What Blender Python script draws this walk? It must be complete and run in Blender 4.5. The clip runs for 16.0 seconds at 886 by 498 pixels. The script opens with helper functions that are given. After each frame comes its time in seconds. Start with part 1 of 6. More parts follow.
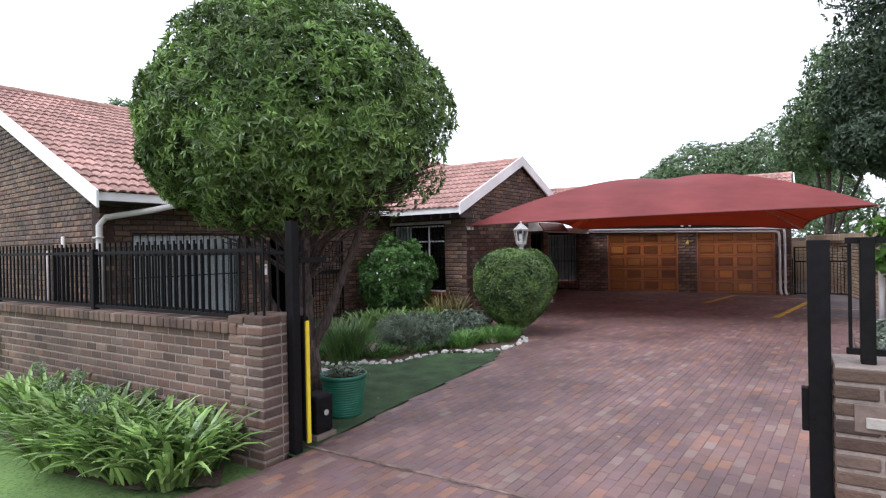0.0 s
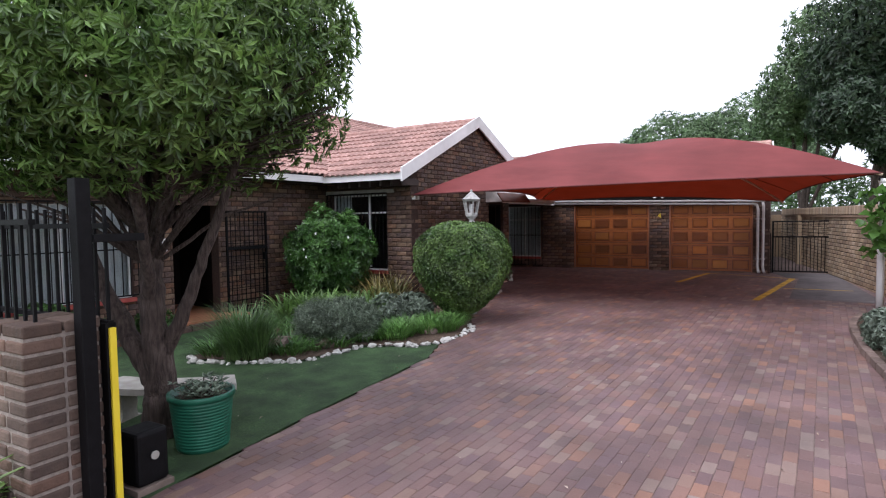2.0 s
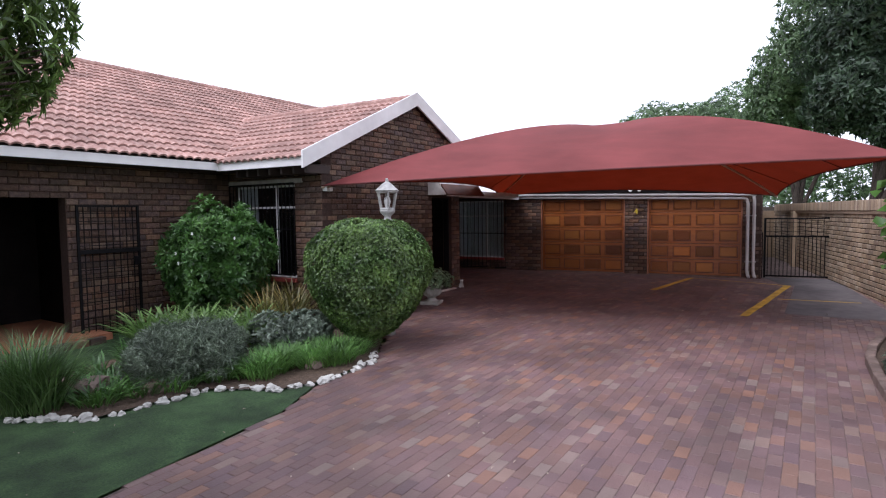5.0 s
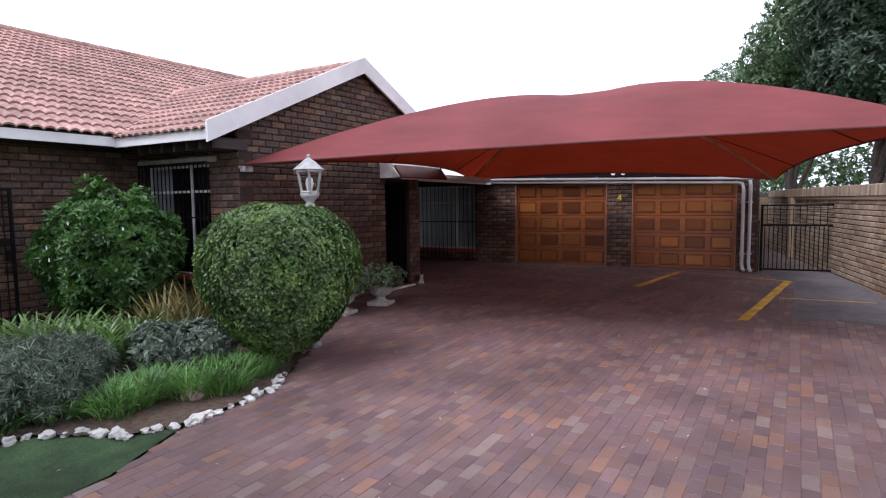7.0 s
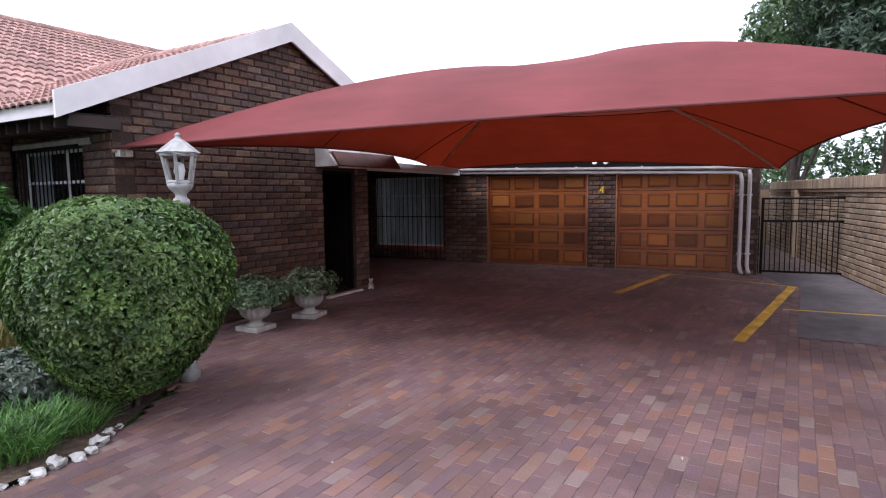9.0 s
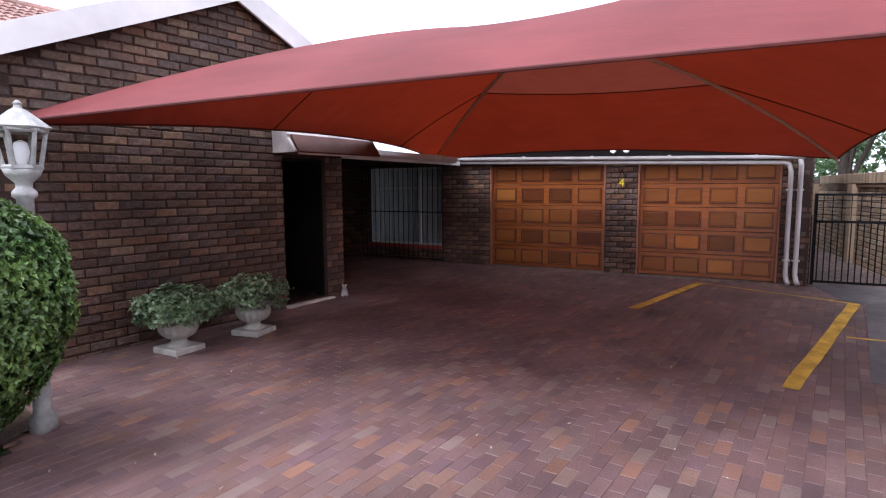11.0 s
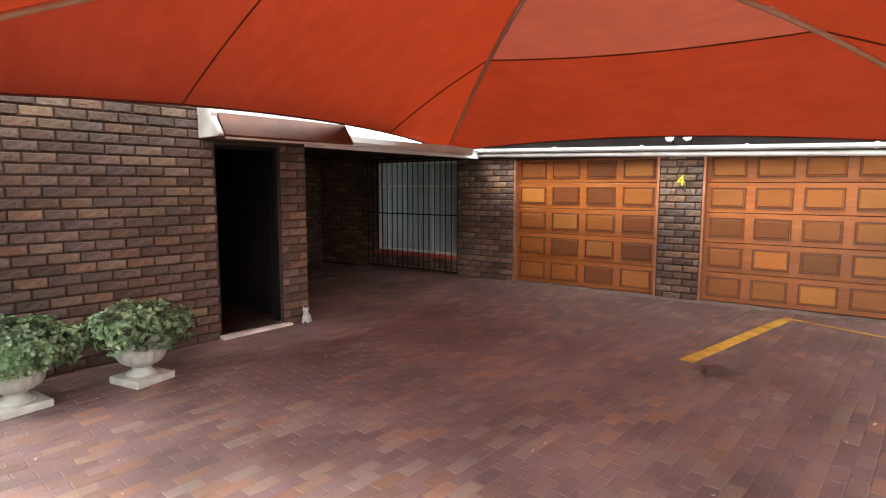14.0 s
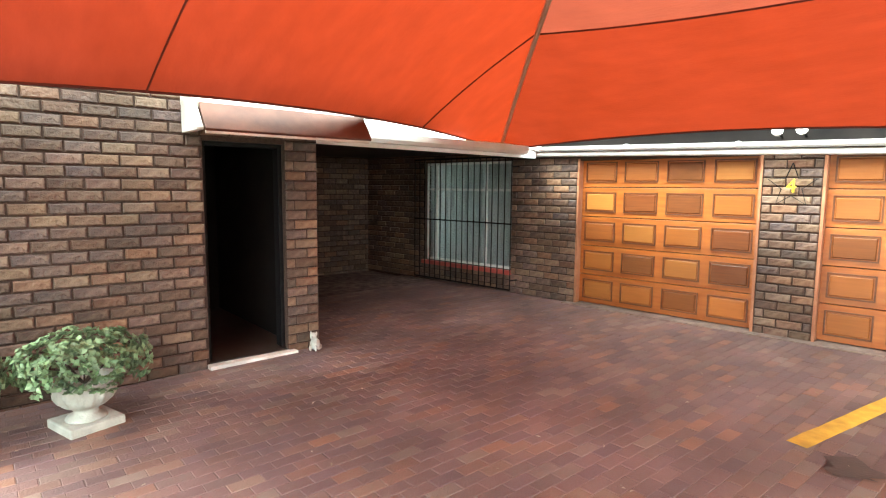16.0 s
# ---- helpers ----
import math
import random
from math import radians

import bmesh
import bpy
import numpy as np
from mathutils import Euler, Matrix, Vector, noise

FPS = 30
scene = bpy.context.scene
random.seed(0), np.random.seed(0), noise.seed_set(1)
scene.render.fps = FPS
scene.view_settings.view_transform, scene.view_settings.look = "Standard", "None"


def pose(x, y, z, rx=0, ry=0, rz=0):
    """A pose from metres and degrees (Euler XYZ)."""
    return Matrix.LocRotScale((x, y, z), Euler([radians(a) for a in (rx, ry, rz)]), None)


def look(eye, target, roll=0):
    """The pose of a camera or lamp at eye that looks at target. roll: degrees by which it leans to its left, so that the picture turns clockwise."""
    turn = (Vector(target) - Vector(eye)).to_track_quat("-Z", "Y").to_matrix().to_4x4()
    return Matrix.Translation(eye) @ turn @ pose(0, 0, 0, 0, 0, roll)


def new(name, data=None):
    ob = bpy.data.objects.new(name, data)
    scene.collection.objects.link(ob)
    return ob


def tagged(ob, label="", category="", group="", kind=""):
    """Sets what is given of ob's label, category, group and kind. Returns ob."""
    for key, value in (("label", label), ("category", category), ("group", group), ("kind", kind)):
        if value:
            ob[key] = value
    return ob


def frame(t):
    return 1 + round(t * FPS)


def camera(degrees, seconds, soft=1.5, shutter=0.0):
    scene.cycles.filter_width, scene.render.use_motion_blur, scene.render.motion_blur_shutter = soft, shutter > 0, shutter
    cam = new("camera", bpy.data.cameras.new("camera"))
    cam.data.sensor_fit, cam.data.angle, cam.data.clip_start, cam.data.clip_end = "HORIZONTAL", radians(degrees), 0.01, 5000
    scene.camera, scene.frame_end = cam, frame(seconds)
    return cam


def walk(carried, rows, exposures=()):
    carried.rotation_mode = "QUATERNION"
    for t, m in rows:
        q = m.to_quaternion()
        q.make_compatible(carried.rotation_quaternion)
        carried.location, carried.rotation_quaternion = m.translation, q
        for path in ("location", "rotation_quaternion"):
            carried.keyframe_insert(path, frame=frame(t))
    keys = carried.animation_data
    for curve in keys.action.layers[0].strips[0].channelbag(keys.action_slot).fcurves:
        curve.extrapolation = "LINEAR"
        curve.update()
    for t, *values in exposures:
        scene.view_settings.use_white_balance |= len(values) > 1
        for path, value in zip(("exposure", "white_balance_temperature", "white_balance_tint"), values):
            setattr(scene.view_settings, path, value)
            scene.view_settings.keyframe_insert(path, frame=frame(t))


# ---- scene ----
cam = camera(76.0, 16.0, soft=1.15)
PATH = [
    (0, (0.667, 0.404, 1.653), (-0.522, 2.013, 1.644), -1.1),
    (0.5, (0.483, 0.872, 1.64), (-0.674, 2.503, 1.606), -1.0),
    (1, (0.355, 1.312, 1.631), (-0.781, 2.957, 1.562), -0.8),
    (1.5, (0.255, 1.755, 1.636), (-0.868, 3.407, 1.542), -0.8),
    (2, (0.181, 2.179, 1.64), (-0.931, 3.838, 1.532), -0.8),
    (2.5, (0.145, 2.602, 1.646), (-0.956, 4.268, 1.537), -0.8),
    (3, (0.129, 3.027, 1.66), (-0.967, 4.696, 1.551), -0.8),
    (3.5, (0.098, 3.417, 1.657), (-0.998, 5.087, 1.549), -0.8),
    (4, (0.093, 3.845, 1.662), (-1.006, 5.513, 1.552), -0.7),
    (6.5, (-0.237, 5.895, 1.593), (-1.304, 7.578, 1.433), -0.7),
    (7, (-0.312, 6.316, 1.59), (-1.37, 8.006, 1.423), -0.7),
    (7.5, (-0.382, 6.745, 1.586), (-1.43, 8.44, 1.415), -0.7),
    (8, (-0.39, 7.165, 1.592), (-1.435, 8.862, 1.419), -0.7),
    (8.5, (-0.404, 7.589, 1.57), (-1.452, 9.283, 1.394), -0.7),
    (9, (-0.407, 8.035, 1.577), (-1.463, 9.723, 1.385), -0.7),
    (11.5, (-0.74, 10.053, 1.56), (-1.911, 11.66, 1.342), -0.2),
    (12, (-0.82, 10.469, 1.554), (-2.021, 12.053, 1.334), -0.1),
    (12.5, (-0.873, 10.865, 1.564), (-2.102, 12.427, 1.341), -0.0),
    (13, (-0.958, 11.211, 1.554), (-2.224, 12.744, 1.335), 0.0),
    (13.5, (-1.035, 11.535, 1.558), (-2.326, 13.047, 1.341), 0.0),
    (14, (-1.121, 11.868, 1.546), (-2.444, 13.352, 1.327), 0.1),
    (14.5, (-1.216, 12.189, 1.554), (-2.574, 13.641, 1.336), 0.1),
    (15, (-1.305, 12.521, 1.592), (-2.71, 13.927, 1.372), 0.2),
    (15.5, (-1.435, 12.808, 1.595), (-2.899, 14.153, 1.377), 0.4),
    (16, (-1.608, 13.112, 1.584), (-3.132, 14.389, 1.368), 0.5),
]
walk(cam, [(t, look(eye, target, roll)) for t, eye, target, roll in PATH],
     exposures=[(0, 0.88, 5900, 14), (4.0, 0.74, 5800, 15), (9.0, 1.0, 5700, 17), (11.5, 1.5, 5700, 17), (12.5, 1.95, 5800, 14),
                (13.5, 2.55, 6200, 4), (14.5, 3.08, 6350, -5), (16.0, 3.88, 6050, -15)])

# ---- world and sun: bright overcast ----
SUN_EL, SUN_AZ = radians(58), radians(200)
world = bpy.data.worlds.new("world")
scene.world = world
world.use_nodes = True
wn, wl = world.node_tree.nodes, world.node_tree.links
bg = wn["Background"]
sky = wn.new("ShaderNodeTexSky")
sky.sky_type, sky.sun_disc, sky.sun_elevation, sky.sun_rotation = "NISHITA", False, SUN_EL, SUN_AZ
sky.air_density, sky.dust_density, sky.ozone_density = 1.0, 4.0, 1.0
grey = wn.new("ShaderNodeHueSaturation")
grey.inputs["Saturation"].default_value = 0.12
cl = wn.new("ShaderNodeTexNoise")
cl.inputs["Scale"].default_value, cl.inputs["Detail"].default_value = 2.2, 5.0
cr = wn.new("ShaderNodeMapRange")
cr.inputs["From Min"].default_value, cr.inputs["From Max"].default_value = 0.35, 0.7
cr.inputs["To Min"].default_value, cr.inputs["To Max"].default_value = 0.85, 1.1
cm = wn.new("ShaderNodeMix")
cm.data_type, cm.blend_type = "RGBA", "MIX"
cm.inputs["Factor"].default_value = 0.75
cm.inputs["B"].default_value = (8.3, 8.4, 8.7, 1)
cv = wn.new("ShaderNodeVectorMath")
cv.operation = "SCALE"
wl.new(sky.outputs[0], grey.inputs["Color"])
wl.new(grey.outputs[0], cm.inputs["A"])
wl.new(cl.outputs["Fac"], cr.inputs["Value"])
wl.new(cm.outputs["Result"], cv.inputs[0])
wl.new(cr.outputs[0], cv.inputs["Scale"])
wl.new(cv.outputs[0], bg.inputs["Color"])
bg.inputs["Strength"].default_value = 0.13

sun_data = bpy.data.lights.new("sun", "SUN")
sun_data.energy, sun_data.angle, sun_data.color = 1.0, radians(25), (1.0, 0.97, 0.93)
sun = new("sun", sun_data)
sd = Vector((math.sin(SUN_AZ) * math.cos(SUN_EL), math.cos(SUN_AZ) * math.cos(SUN_EL), math.sin(SUN_EL)))
sun.matrix_world = look(tuple(sd * 50), (0, 0, 0))


# ---- materials ----
def material(name, colors, rough=0.8, scale=8.0, detail=6.0, bump=0.2, bump_scale=60.0, metal=0.0, piece=0.0,
             stain=0.25, stain_scale=0.9, coord="Object", stretch=(1, 1, 1), spec=0.4, transmit=0.0, transmit_color=None, piece_colors=None, dist=0.01, piece_mix=0.65):
    """Noise-driven principled surface: two or more colours by grain, a large-scale stain, per-piece variation and bump."""
    m = bpy.data.materials.new(name)
    m.use_nodes = True
    n, l = m.node_tree.nodes, m.node_tree.links
    p = n["Principled BSDF"]
    tc = n.new("ShaderNodeTexCoord")
    mp = n.new("ShaderNodeMapping")
    mp.inputs["Scale"].default_value = stretch
    l.new(tc.outputs[coord], mp.inputs[0])
    nz = n.new("ShaderNodeTexNoise")
    nz.inputs["Scale"].default_value, nz.inputs["Detail"].default_value = scale, detail
    l.new(mp.outputs[0], nz.inputs["Vector"])
    ramp = n.new("ShaderNodeValToRGB")
    cs = [c for c in colors]
    ramp.color_ramp.elements[0].position, ramp.color_ramp.elements[1].position = 0.3, 0.7
    ramp.color_ramp.elements[0].color = (*cs[0], 1)
    ramp.color_ramp.elements[1].color = (*cs[-1], 1)
    for i, c in enumerate(cs[1:-1]):
        e = ramp.color_ramp.elements.new(0.3 + 0.4 * (i + 1) / (len(cs) - 1))
        e.color = (*c, 1)
    l.new(nz.outputs["Fac"], ramp.inputs[0])
    out = ramp.outputs[0]
    if piece > 0 or piece_colors:
        oi = n.new("ShaderNodeObjectInfo")
        gi = n.new("ShaderNodeNewGeometry")
        ad = n.new("ShaderNodeMath")
        ad.operation = "ADD"
        l.new(oi.outputs["Random"], ad.inputs[0])
        l.new(gi.outputs["Random Per Island"], ad.inputs[1])
        fr = n.new("ShaderNodeMath")
        fr.operation = "FRACT"
        l.new(ad.outputs[0], fr.inputs[0])
        if piece_colors:
            r2 = n.new("ShaderNodeValToRGB")
            r2.color_ramp.interpolation = "LINEAR"
            k = len(piece_colors)
            r2.color_ramp.elements[0].color = (*piece_colors[0], 1)
            r2.color_ramp.elements[1].color = (*piece_colors[-1], 1)
            r2.color_ramp.elements[0].position, r2.color_ramp.elements[1].position = 0.0, 1.0
            for i in range(1, k - 1):
                e = r2.color_ramp.elements.new(i / (k - 1))
                e.color = (*piece_colors[i], 1)
            l.new(fr.outputs[0], r2.inputs[0])
            mx = n.new("ShaderNodeMix")
            mx.data_type = "RGBA"
            mx.inputs["Factor"].default_value = piece_mix
            l.new(out, mx.inputs["A"])
            l.new(r2.outputs[0], mx.inputs["B"])
            out = mx.outputs["Result"]
        if piece > 0:
            pr = n.new("ShaderNodeMapRange")
            pr.inputs["To Min"].default_value, pr.inputs["To Max"].default_value = 1 - piece, 1 + piece
            m2 = n.new("ShaderNodeMath")
            m2.operation = "MULTIPLY"
            m2.inputs[1].default_value = 7.31
            m3 = n.new("ShaderNodeMath")
            m3.operation = "FRACT"
            l.new(fr.outputs[0], m2.inputs[0])
            l.new(m2.outputs[0], m3.inputs[0])
            l.new(m3.outputs[0], pr.inputs["Value"])
            sc = n.new("ShaderNodeVectorMath")
            sc.operation = "SCALE"
            l.new(out, sc.inputs[0])
            l.new(pr.outputs[0], sc.inputs["Scale"])
            out = sc.outputs[0]
    if stain > 0:
        wv = n.new("ShaderNodeNewGeometry")
        ns = n.new("ShaderNodeTexNoise")
        ns.inputs["Scale"].default_value, ns.inputs["Detail"].default_value = stain_scale, 8.0
        l.new(wv.outputs["Position"], ns.inputs["Vector"])
        sr = n.new("ShaderNodeMapRange")
        sr.inputs["From Min"].default_value, sr.inputs["From Max"].default_value = 0.35, 0.65
        sr.inputs["To Min"].default_value, sr.inputs["To Max"].default_value = 1 - stain, 1 + stain * 0.5
        l.new(ns.outputs["Fac"], sr.inputs["Value"])
        s2 = n.new("ShaderNodeVectorMath")
        s2.operation = "SCALE"
        l.new(out, s2.inputs[0])
        l.new(sr.outputs[0], s2.inputs["Scale"])
        out = s2.outputs[0]
    l.new(out, p.inputs["Base Color"])
    rr = n.new("ShaderNodeMapRange")
    rr.inputs["To Min"].default_value, rr.inputs["To Max"].default_value = max(0.02, rough - 0.12), min(1, rough + 0.12)
    l.new(nz.outputs["Fac"], rr.inputs["Value"])
    l.new(rr.outputs[0], p.inputs["Roughness"])
    p.inputs["Metallic"].default_value = metal
    p.inputs["Specular IOR Level"].default_value = spec
    if bump > 0:
        nb = n.new("ShaderNodeTexNoise")
        nb.inputs["Scale"].default_value, nb.inputs["Detail"].default_value = bump_scale, 4.0
        l.new(mp.outputs[0], nb.inputs["Vector"])
        bp = n.new("ShaderNodeBump")
        bp.inputs["Strength"].default_value, bp.inputs["Distance"].default_value = bump, dist
        l.new(nb.outputs["Fac"], bp.inputs["Height"])
        l.new(bp.outputs[0], p.inputs["Normal"])
    if transmit > 0:
        tr = n.new("ShaderNodeBsdfTranslucent")
        if transmit_color:
            tm = n.new("ShaderNodeMix")
            tm.data_type = "RGBA"
            tm.inputs["A"].default_value = (*[c * 0.75 for c in transmit_color], 1)
            tm.inputs["B"].default_value = (*[c * 1.25 for c in transmit_color], 1)
            l.new(nz.outputs["Fac"], tm.inputs["Factor"])
            l.new(tm.outputs["Result"], tr.inputs["Color"])
        else:
            l.new(out, tr.inputs["Color"])
        ms = n.new("ShaderNodeMixShader")
        ms.inputs[0].default_value = transmit
        l.new(p.outputs[0], ms.inputs[1])
        l.new(tr.outputs[0], ms.inputs[2])
        l.new(ms.outputs[0], n["Material Output"].inputs["Surface"])
    return m


def glass(name):
    m = bpy.data.materials.new(name)
    m.use_nodes = True
    p = m.node_tree.nodes["Principled BSDF"]
    p.inputs["Base Color"].default_value = (0.9, 0.95, 0.95, 1)
    p.inputs["Roughness"].default_value = 0.03
    p.inputs["Transmission Weight"].default_value = 1.0
    p.inputs["IOR"].default_value = 1.45
    return m


BRICKS = [(0.07, 0.034, 0.024), (0.138, 0.068, 0.04), (0.054, 0.037, 0.039), (0.18, 0.104, 0.06), (0.084, 0.057, 0.056), (0.155, 0.063, 0.029), (0.205, 0.134, 0.084), (0.062, 0.042, 0.048), (0.138, 0.072, 0.042)]
M_BRICK = material("brick_face", [(0.04, 0.026, 0.023), (0.125, 0.074, 0.052), (0.27, 0.18, 0.12)], 0.6, 16, bump=1.0, bump_scale=32, piece=0.35, piece_colors=BRICKS, stain=0.3, coord="Object", dist=0.016)
M_MORTAR = material("mortar", [(0.035, 0.019, 0.014), (0.07, 0.04, 0.03)], 0.95, 30, bump=0.5, bump_scale=120)
TANS = [(0.36, 0.25, 0.15), (0.42, 0.31, 0.2), (0.3, 0.2, 0.13), (0.45, 0.36, 0.26), (0.26, 0.17, 0.12)]
M_TAN = material("tan_brick", [(0.3, 0.2, 0.13), (0.44, 0.34, 0.24)], 0.85, 14, bump=0.6, bump_scale=40, piece=0.2, piece_colors=TANS, stain=0.2)
GREYB = [(0.088, 0.056, 0.042), (0.14, 0.092, 0.068), (0.066, 0.044, 0.039), (0.165, 0.118, 0.09), (0.105, 0.072, 0.06), (0.155, 0.083, 0.058), (0.078, 0.048, 0.037), (0.13, 0.092, 0.075)]
M_STREETB = material("street_brick", [(0.07, 0.046, 0.035), (0.17, 0.11, 0.08)], 0.88, 16, bump=0.8, bump_scale=40, piece=0.25, piece_colors=GREYB, stain=0.3)
PAVS = [(0.135, 0.076, 0.077), (0.165, 0.093, 0.083), (0.12, 0.072, 0.08), (0.155, 0.086, 0.079), (0.225, 0.108, 0.066), (0.16, 0.09, 0.088), (0.13, 0.071, 0.068), (0.14, 0.083, 0.091), (0.16, 0.089, 0.082), (0.225, 0.165, 0.142), (0.185, 0.096, 0.066), (0.15, 0.084, 0.08), (0.12, 0.072, 0.073), (0.18, 0.115, 0.1), (0.147, 0.083, 0.079), (0.165, 0.09, 0.073)]
M_PAVE = material("clay_paver", [(0.13, 0.075, 0.068), (0.18, 0.105, 0.09), (0.21, 0.14, 0.125)], 0.6, 9, bump=0.5, bump_scale=70, piece=0.14, piece_colors=PAVS, stain=0.3, stain_scale=1.1, spec=0.5, piece_mix=0.8)
M_SAND = material("joint_sand", [(0.06, 0.04, 0.036), (0.24, 0.17, 0.15)], 0.95, 9, bump=0.4, bump_scale=200)
M_SKYGREY = material("sky_grey_paving", [(0.1, 0.085, 0.085), (0.16, 0.14, 0.14)], 0.85, 6, bump=0.25, bump_scale=40, stain=0.3)
M_TILE = material("roof_tile", [(0.27, 0.145, 0.12), (0.36, 0.205, 0.17), (0.45, 0.29, 0.25)], 0.85, 12, bump=0.4, bump_scale=60, piece=0.16, stain=0.25, stain_scale=1.3)
M_WHITE = material("white_paint", [(0.74, 0.71, 0.7), (0.82, 0.79, 0.78)], 0.5, 5, bump=0.1, bump_scale=30, stain=0.12)
M_PIPE = material("white_pvc", [(0.52, 0.48, 0.46), (0.62, 0.59, 0.57)], 0.45, 5, bump=0.06, bump_scale=30, stain=0.12)
M_BLACK = material("black_steel", [(0.004, 0.0035, 0.004), (0.009, 0.008, 0.009)], 0.62, 20, bump=0.15, bump_scale=80, stain=0.3, spec=0.14)
M_CONC = material("cast_concrete", [(0.36, 0.33, 0.29), (0.5, 0.47, 0.42)], 0.9, 10, bump=0.5, bump_scale=50, stain=0.35)
M_LAMP = material("painted_cast_lantern", [(0.26, 0.25, 0.235), (0.45, 0.43, 0.41)], 0.65, 12, bump=0.4, bump_scale=50, stain=0.35, stain_scale=6)
M_CLOTH = material("red_shade_cloth", [(0.215, 0.052, 0.05), (0.245, 0.066, 0.064)], 0.75, 2.2, bump=0.3, bump_scale=16, stain=0.22, stain_scale=0.8, stretch=(1, 3.5, 2), transmit=0.26, transmit_color=(0.19, 0.0172, 0.0038), spec=0.2)
M_CLOTH2 = material("pale_shade_cloth", [(0.235, 0.075, 0.07), (0.3, 0.105, 0.095)], 0.5, 2.2, bump=0.3, bump_scale=16, stain=0.2, stain_scale=1.5, stretch=(1, 3.5, 2), transmit=0.24, transmit_color=(0.22, 0.04, 0.02), spec=0.5)
M_SEAM = material("dark_seam", [(0.09, 0.02, 0.018), (0.13, 0.03, 0.025)], 0.8, 10, bump=0.2)
M_RIB = material("brown_rib", [(0.5, 0.36, 0.26), (0.6, 0.45, 0.34)], 0.6, 10, bump=0.1)
M_WOOD = material("varnished_wood", [(0.27, 0.068, 0.011), (0.33, 0.095, 0.016), (0.39, 0.125, 0.023)], 0.36, 4, bump=0.08, bump_scale=40, stretch=(0.6, 2, 5), piece=0.12, stain=0.12, spec=0.5)
# darker copy of the door wood, giving panel edges a painted shadow line
M_WOODG = material("shaded_groove_wood", [(0.09, 0.026, 0.01), (0.14, 0.045, 0.016)], 0.5, 6, bump=0.1, stretch=(0.6, 4, 9), stain=0.1)
M_WOODD = material("varnished_panel", [(0.2, 0.05, 0.01), (0.34, 0.1, 0.02)], 0.42, 6, bump=0.15, bump_scale=40, stretch=(0.6, 4, 9), piece=0.3,
                   piece_colors=[(0.46, 0.16, 0.028), (0.06, 0.016, 0.007), (0.42, 0.14, 0.025), (0.05, 0.014, 0.007), (0.5, 0.2, 0.04), (0.12, 0.034, 0.01)], stain=0.1, spec=0.35)
M_YELLOW = material("yellow_line_paint", [(0.56, 0.31, 0.03), (0.7, 0.43, 0.06)], 0.75, 14, bump=0.4, bump_scale=60, stain=0.35, stain_scale=4)
M_YELL2 = material("yellow_enamel", [(0.75, 0.55, 0.02), (0.82, 0.62, 0.04)], 0.45, 6, bump=0.05, stain=0.1)
M_GLASS = glass("window_glass")
M_CURTAIN = material("net_curtain", [(0.55, 0.55, 0.57), (0.7, 0.7, 0.72)], 0.9, 6, bump=0.2, bump_scale=20, stretch=(6, 6, 0.5), stain=0.15, transmit=0.3)
# near-black colour standing in for shade in rooms, recesses and under the roof edge
M_SHADOW = material("shadow_black", [(0.01, 0.008, 0.008), (0.018, 0.014, 0.013)], 0.9, 4, bump=0.1, spec=0.08)
# brown board, with the shade of eaves and ceilings darkening its colour
M_PLASTER = material("shaded_soffit_board", [(0.03, 0.021, 0.018), (0.055, 0.038, 0.033)], 0.8, 4, bump=0.1)
M_CANOPY = material("painted_canopy", [(0.6, 0.52, 0.48), (0.74, 0.67, 0.63)], 0.7, 5, bump=0.25, bump_scale=25, stain=0.3, stain_scale=3)
M_TERRA = material("terracotta_tile", [(0.32, 0.12, 0.06), (0.42, 0.18, 0.1)], 0.6, 8, bump=0.2, piece=0.12)
M_REDSILL = material("red_sill_paint", [(0.3, 0.045, 0.04), (0.4, 0.08, 0.06)], 0.6, 8, bump=0.3, stain=0.25)
M_GREENPOT = material("green_plastic", [(0.012, 0.085, 0.05), (0.02, 0.125, 0.075)], 0.42, 5, bump=0.08, stain=0.2, stain_scale=4)
M_TURF = material("artificial_turf", [(0.016, 0.044, 0.013), (0.06, 0.105, 0.036)], 0.9, 60, bump=1.0, bump_scale=220, stain=0.45, stain_scale=3.5)
M_LAWN = material("lawn_grass", [(0.07, 0.14, 0.035), (0.13, 0.23, 0.06), (0.19, 0.24, 0.085)], 0.95, 30, bump=0.9, bump_scale=150, stain=0.35)
M_SOIL = material("garden_soil", [(0.05, 0.03, 0.02), (0.12, 0.08, 0.055)], 0.95, 20, bump=0.9, bump_scale=60, stain=0.3, dist=0.03)
M_STONE = material("white_stone", [(0.38, 0.36, 0.33), (0.62, 0.6, 0.56)], 0.85, 10, bump=0.4, piece=0.15, stain=0.2)
M_ROCK = material("garden_rock", [(0.12, 0.08, 0.065), (0.24, 0.18, 0.15)], 0.9, 8, bump=0.7, bump_scale=20, stain=0.3)
M_BARK = material("tree_bark", [(0.03, 0.02, 0.017), (0.07, 0.048, 0.04), (0.11, 0.083, 0.07)], 0.95, 12, bump=1.0, bump_scale=18, stretch=(3, 3, 0.6), stain=0.3, dist=0.03)


def leaf_mat(name, cols, trans=0.3, piece=0.45, rough=0.45, stain=0.4):
    return material(name, cols, rough, 3, bump=0, piece=piece, stain=stain, stain_scale=2.6, transmit=trans, spec=0.5)


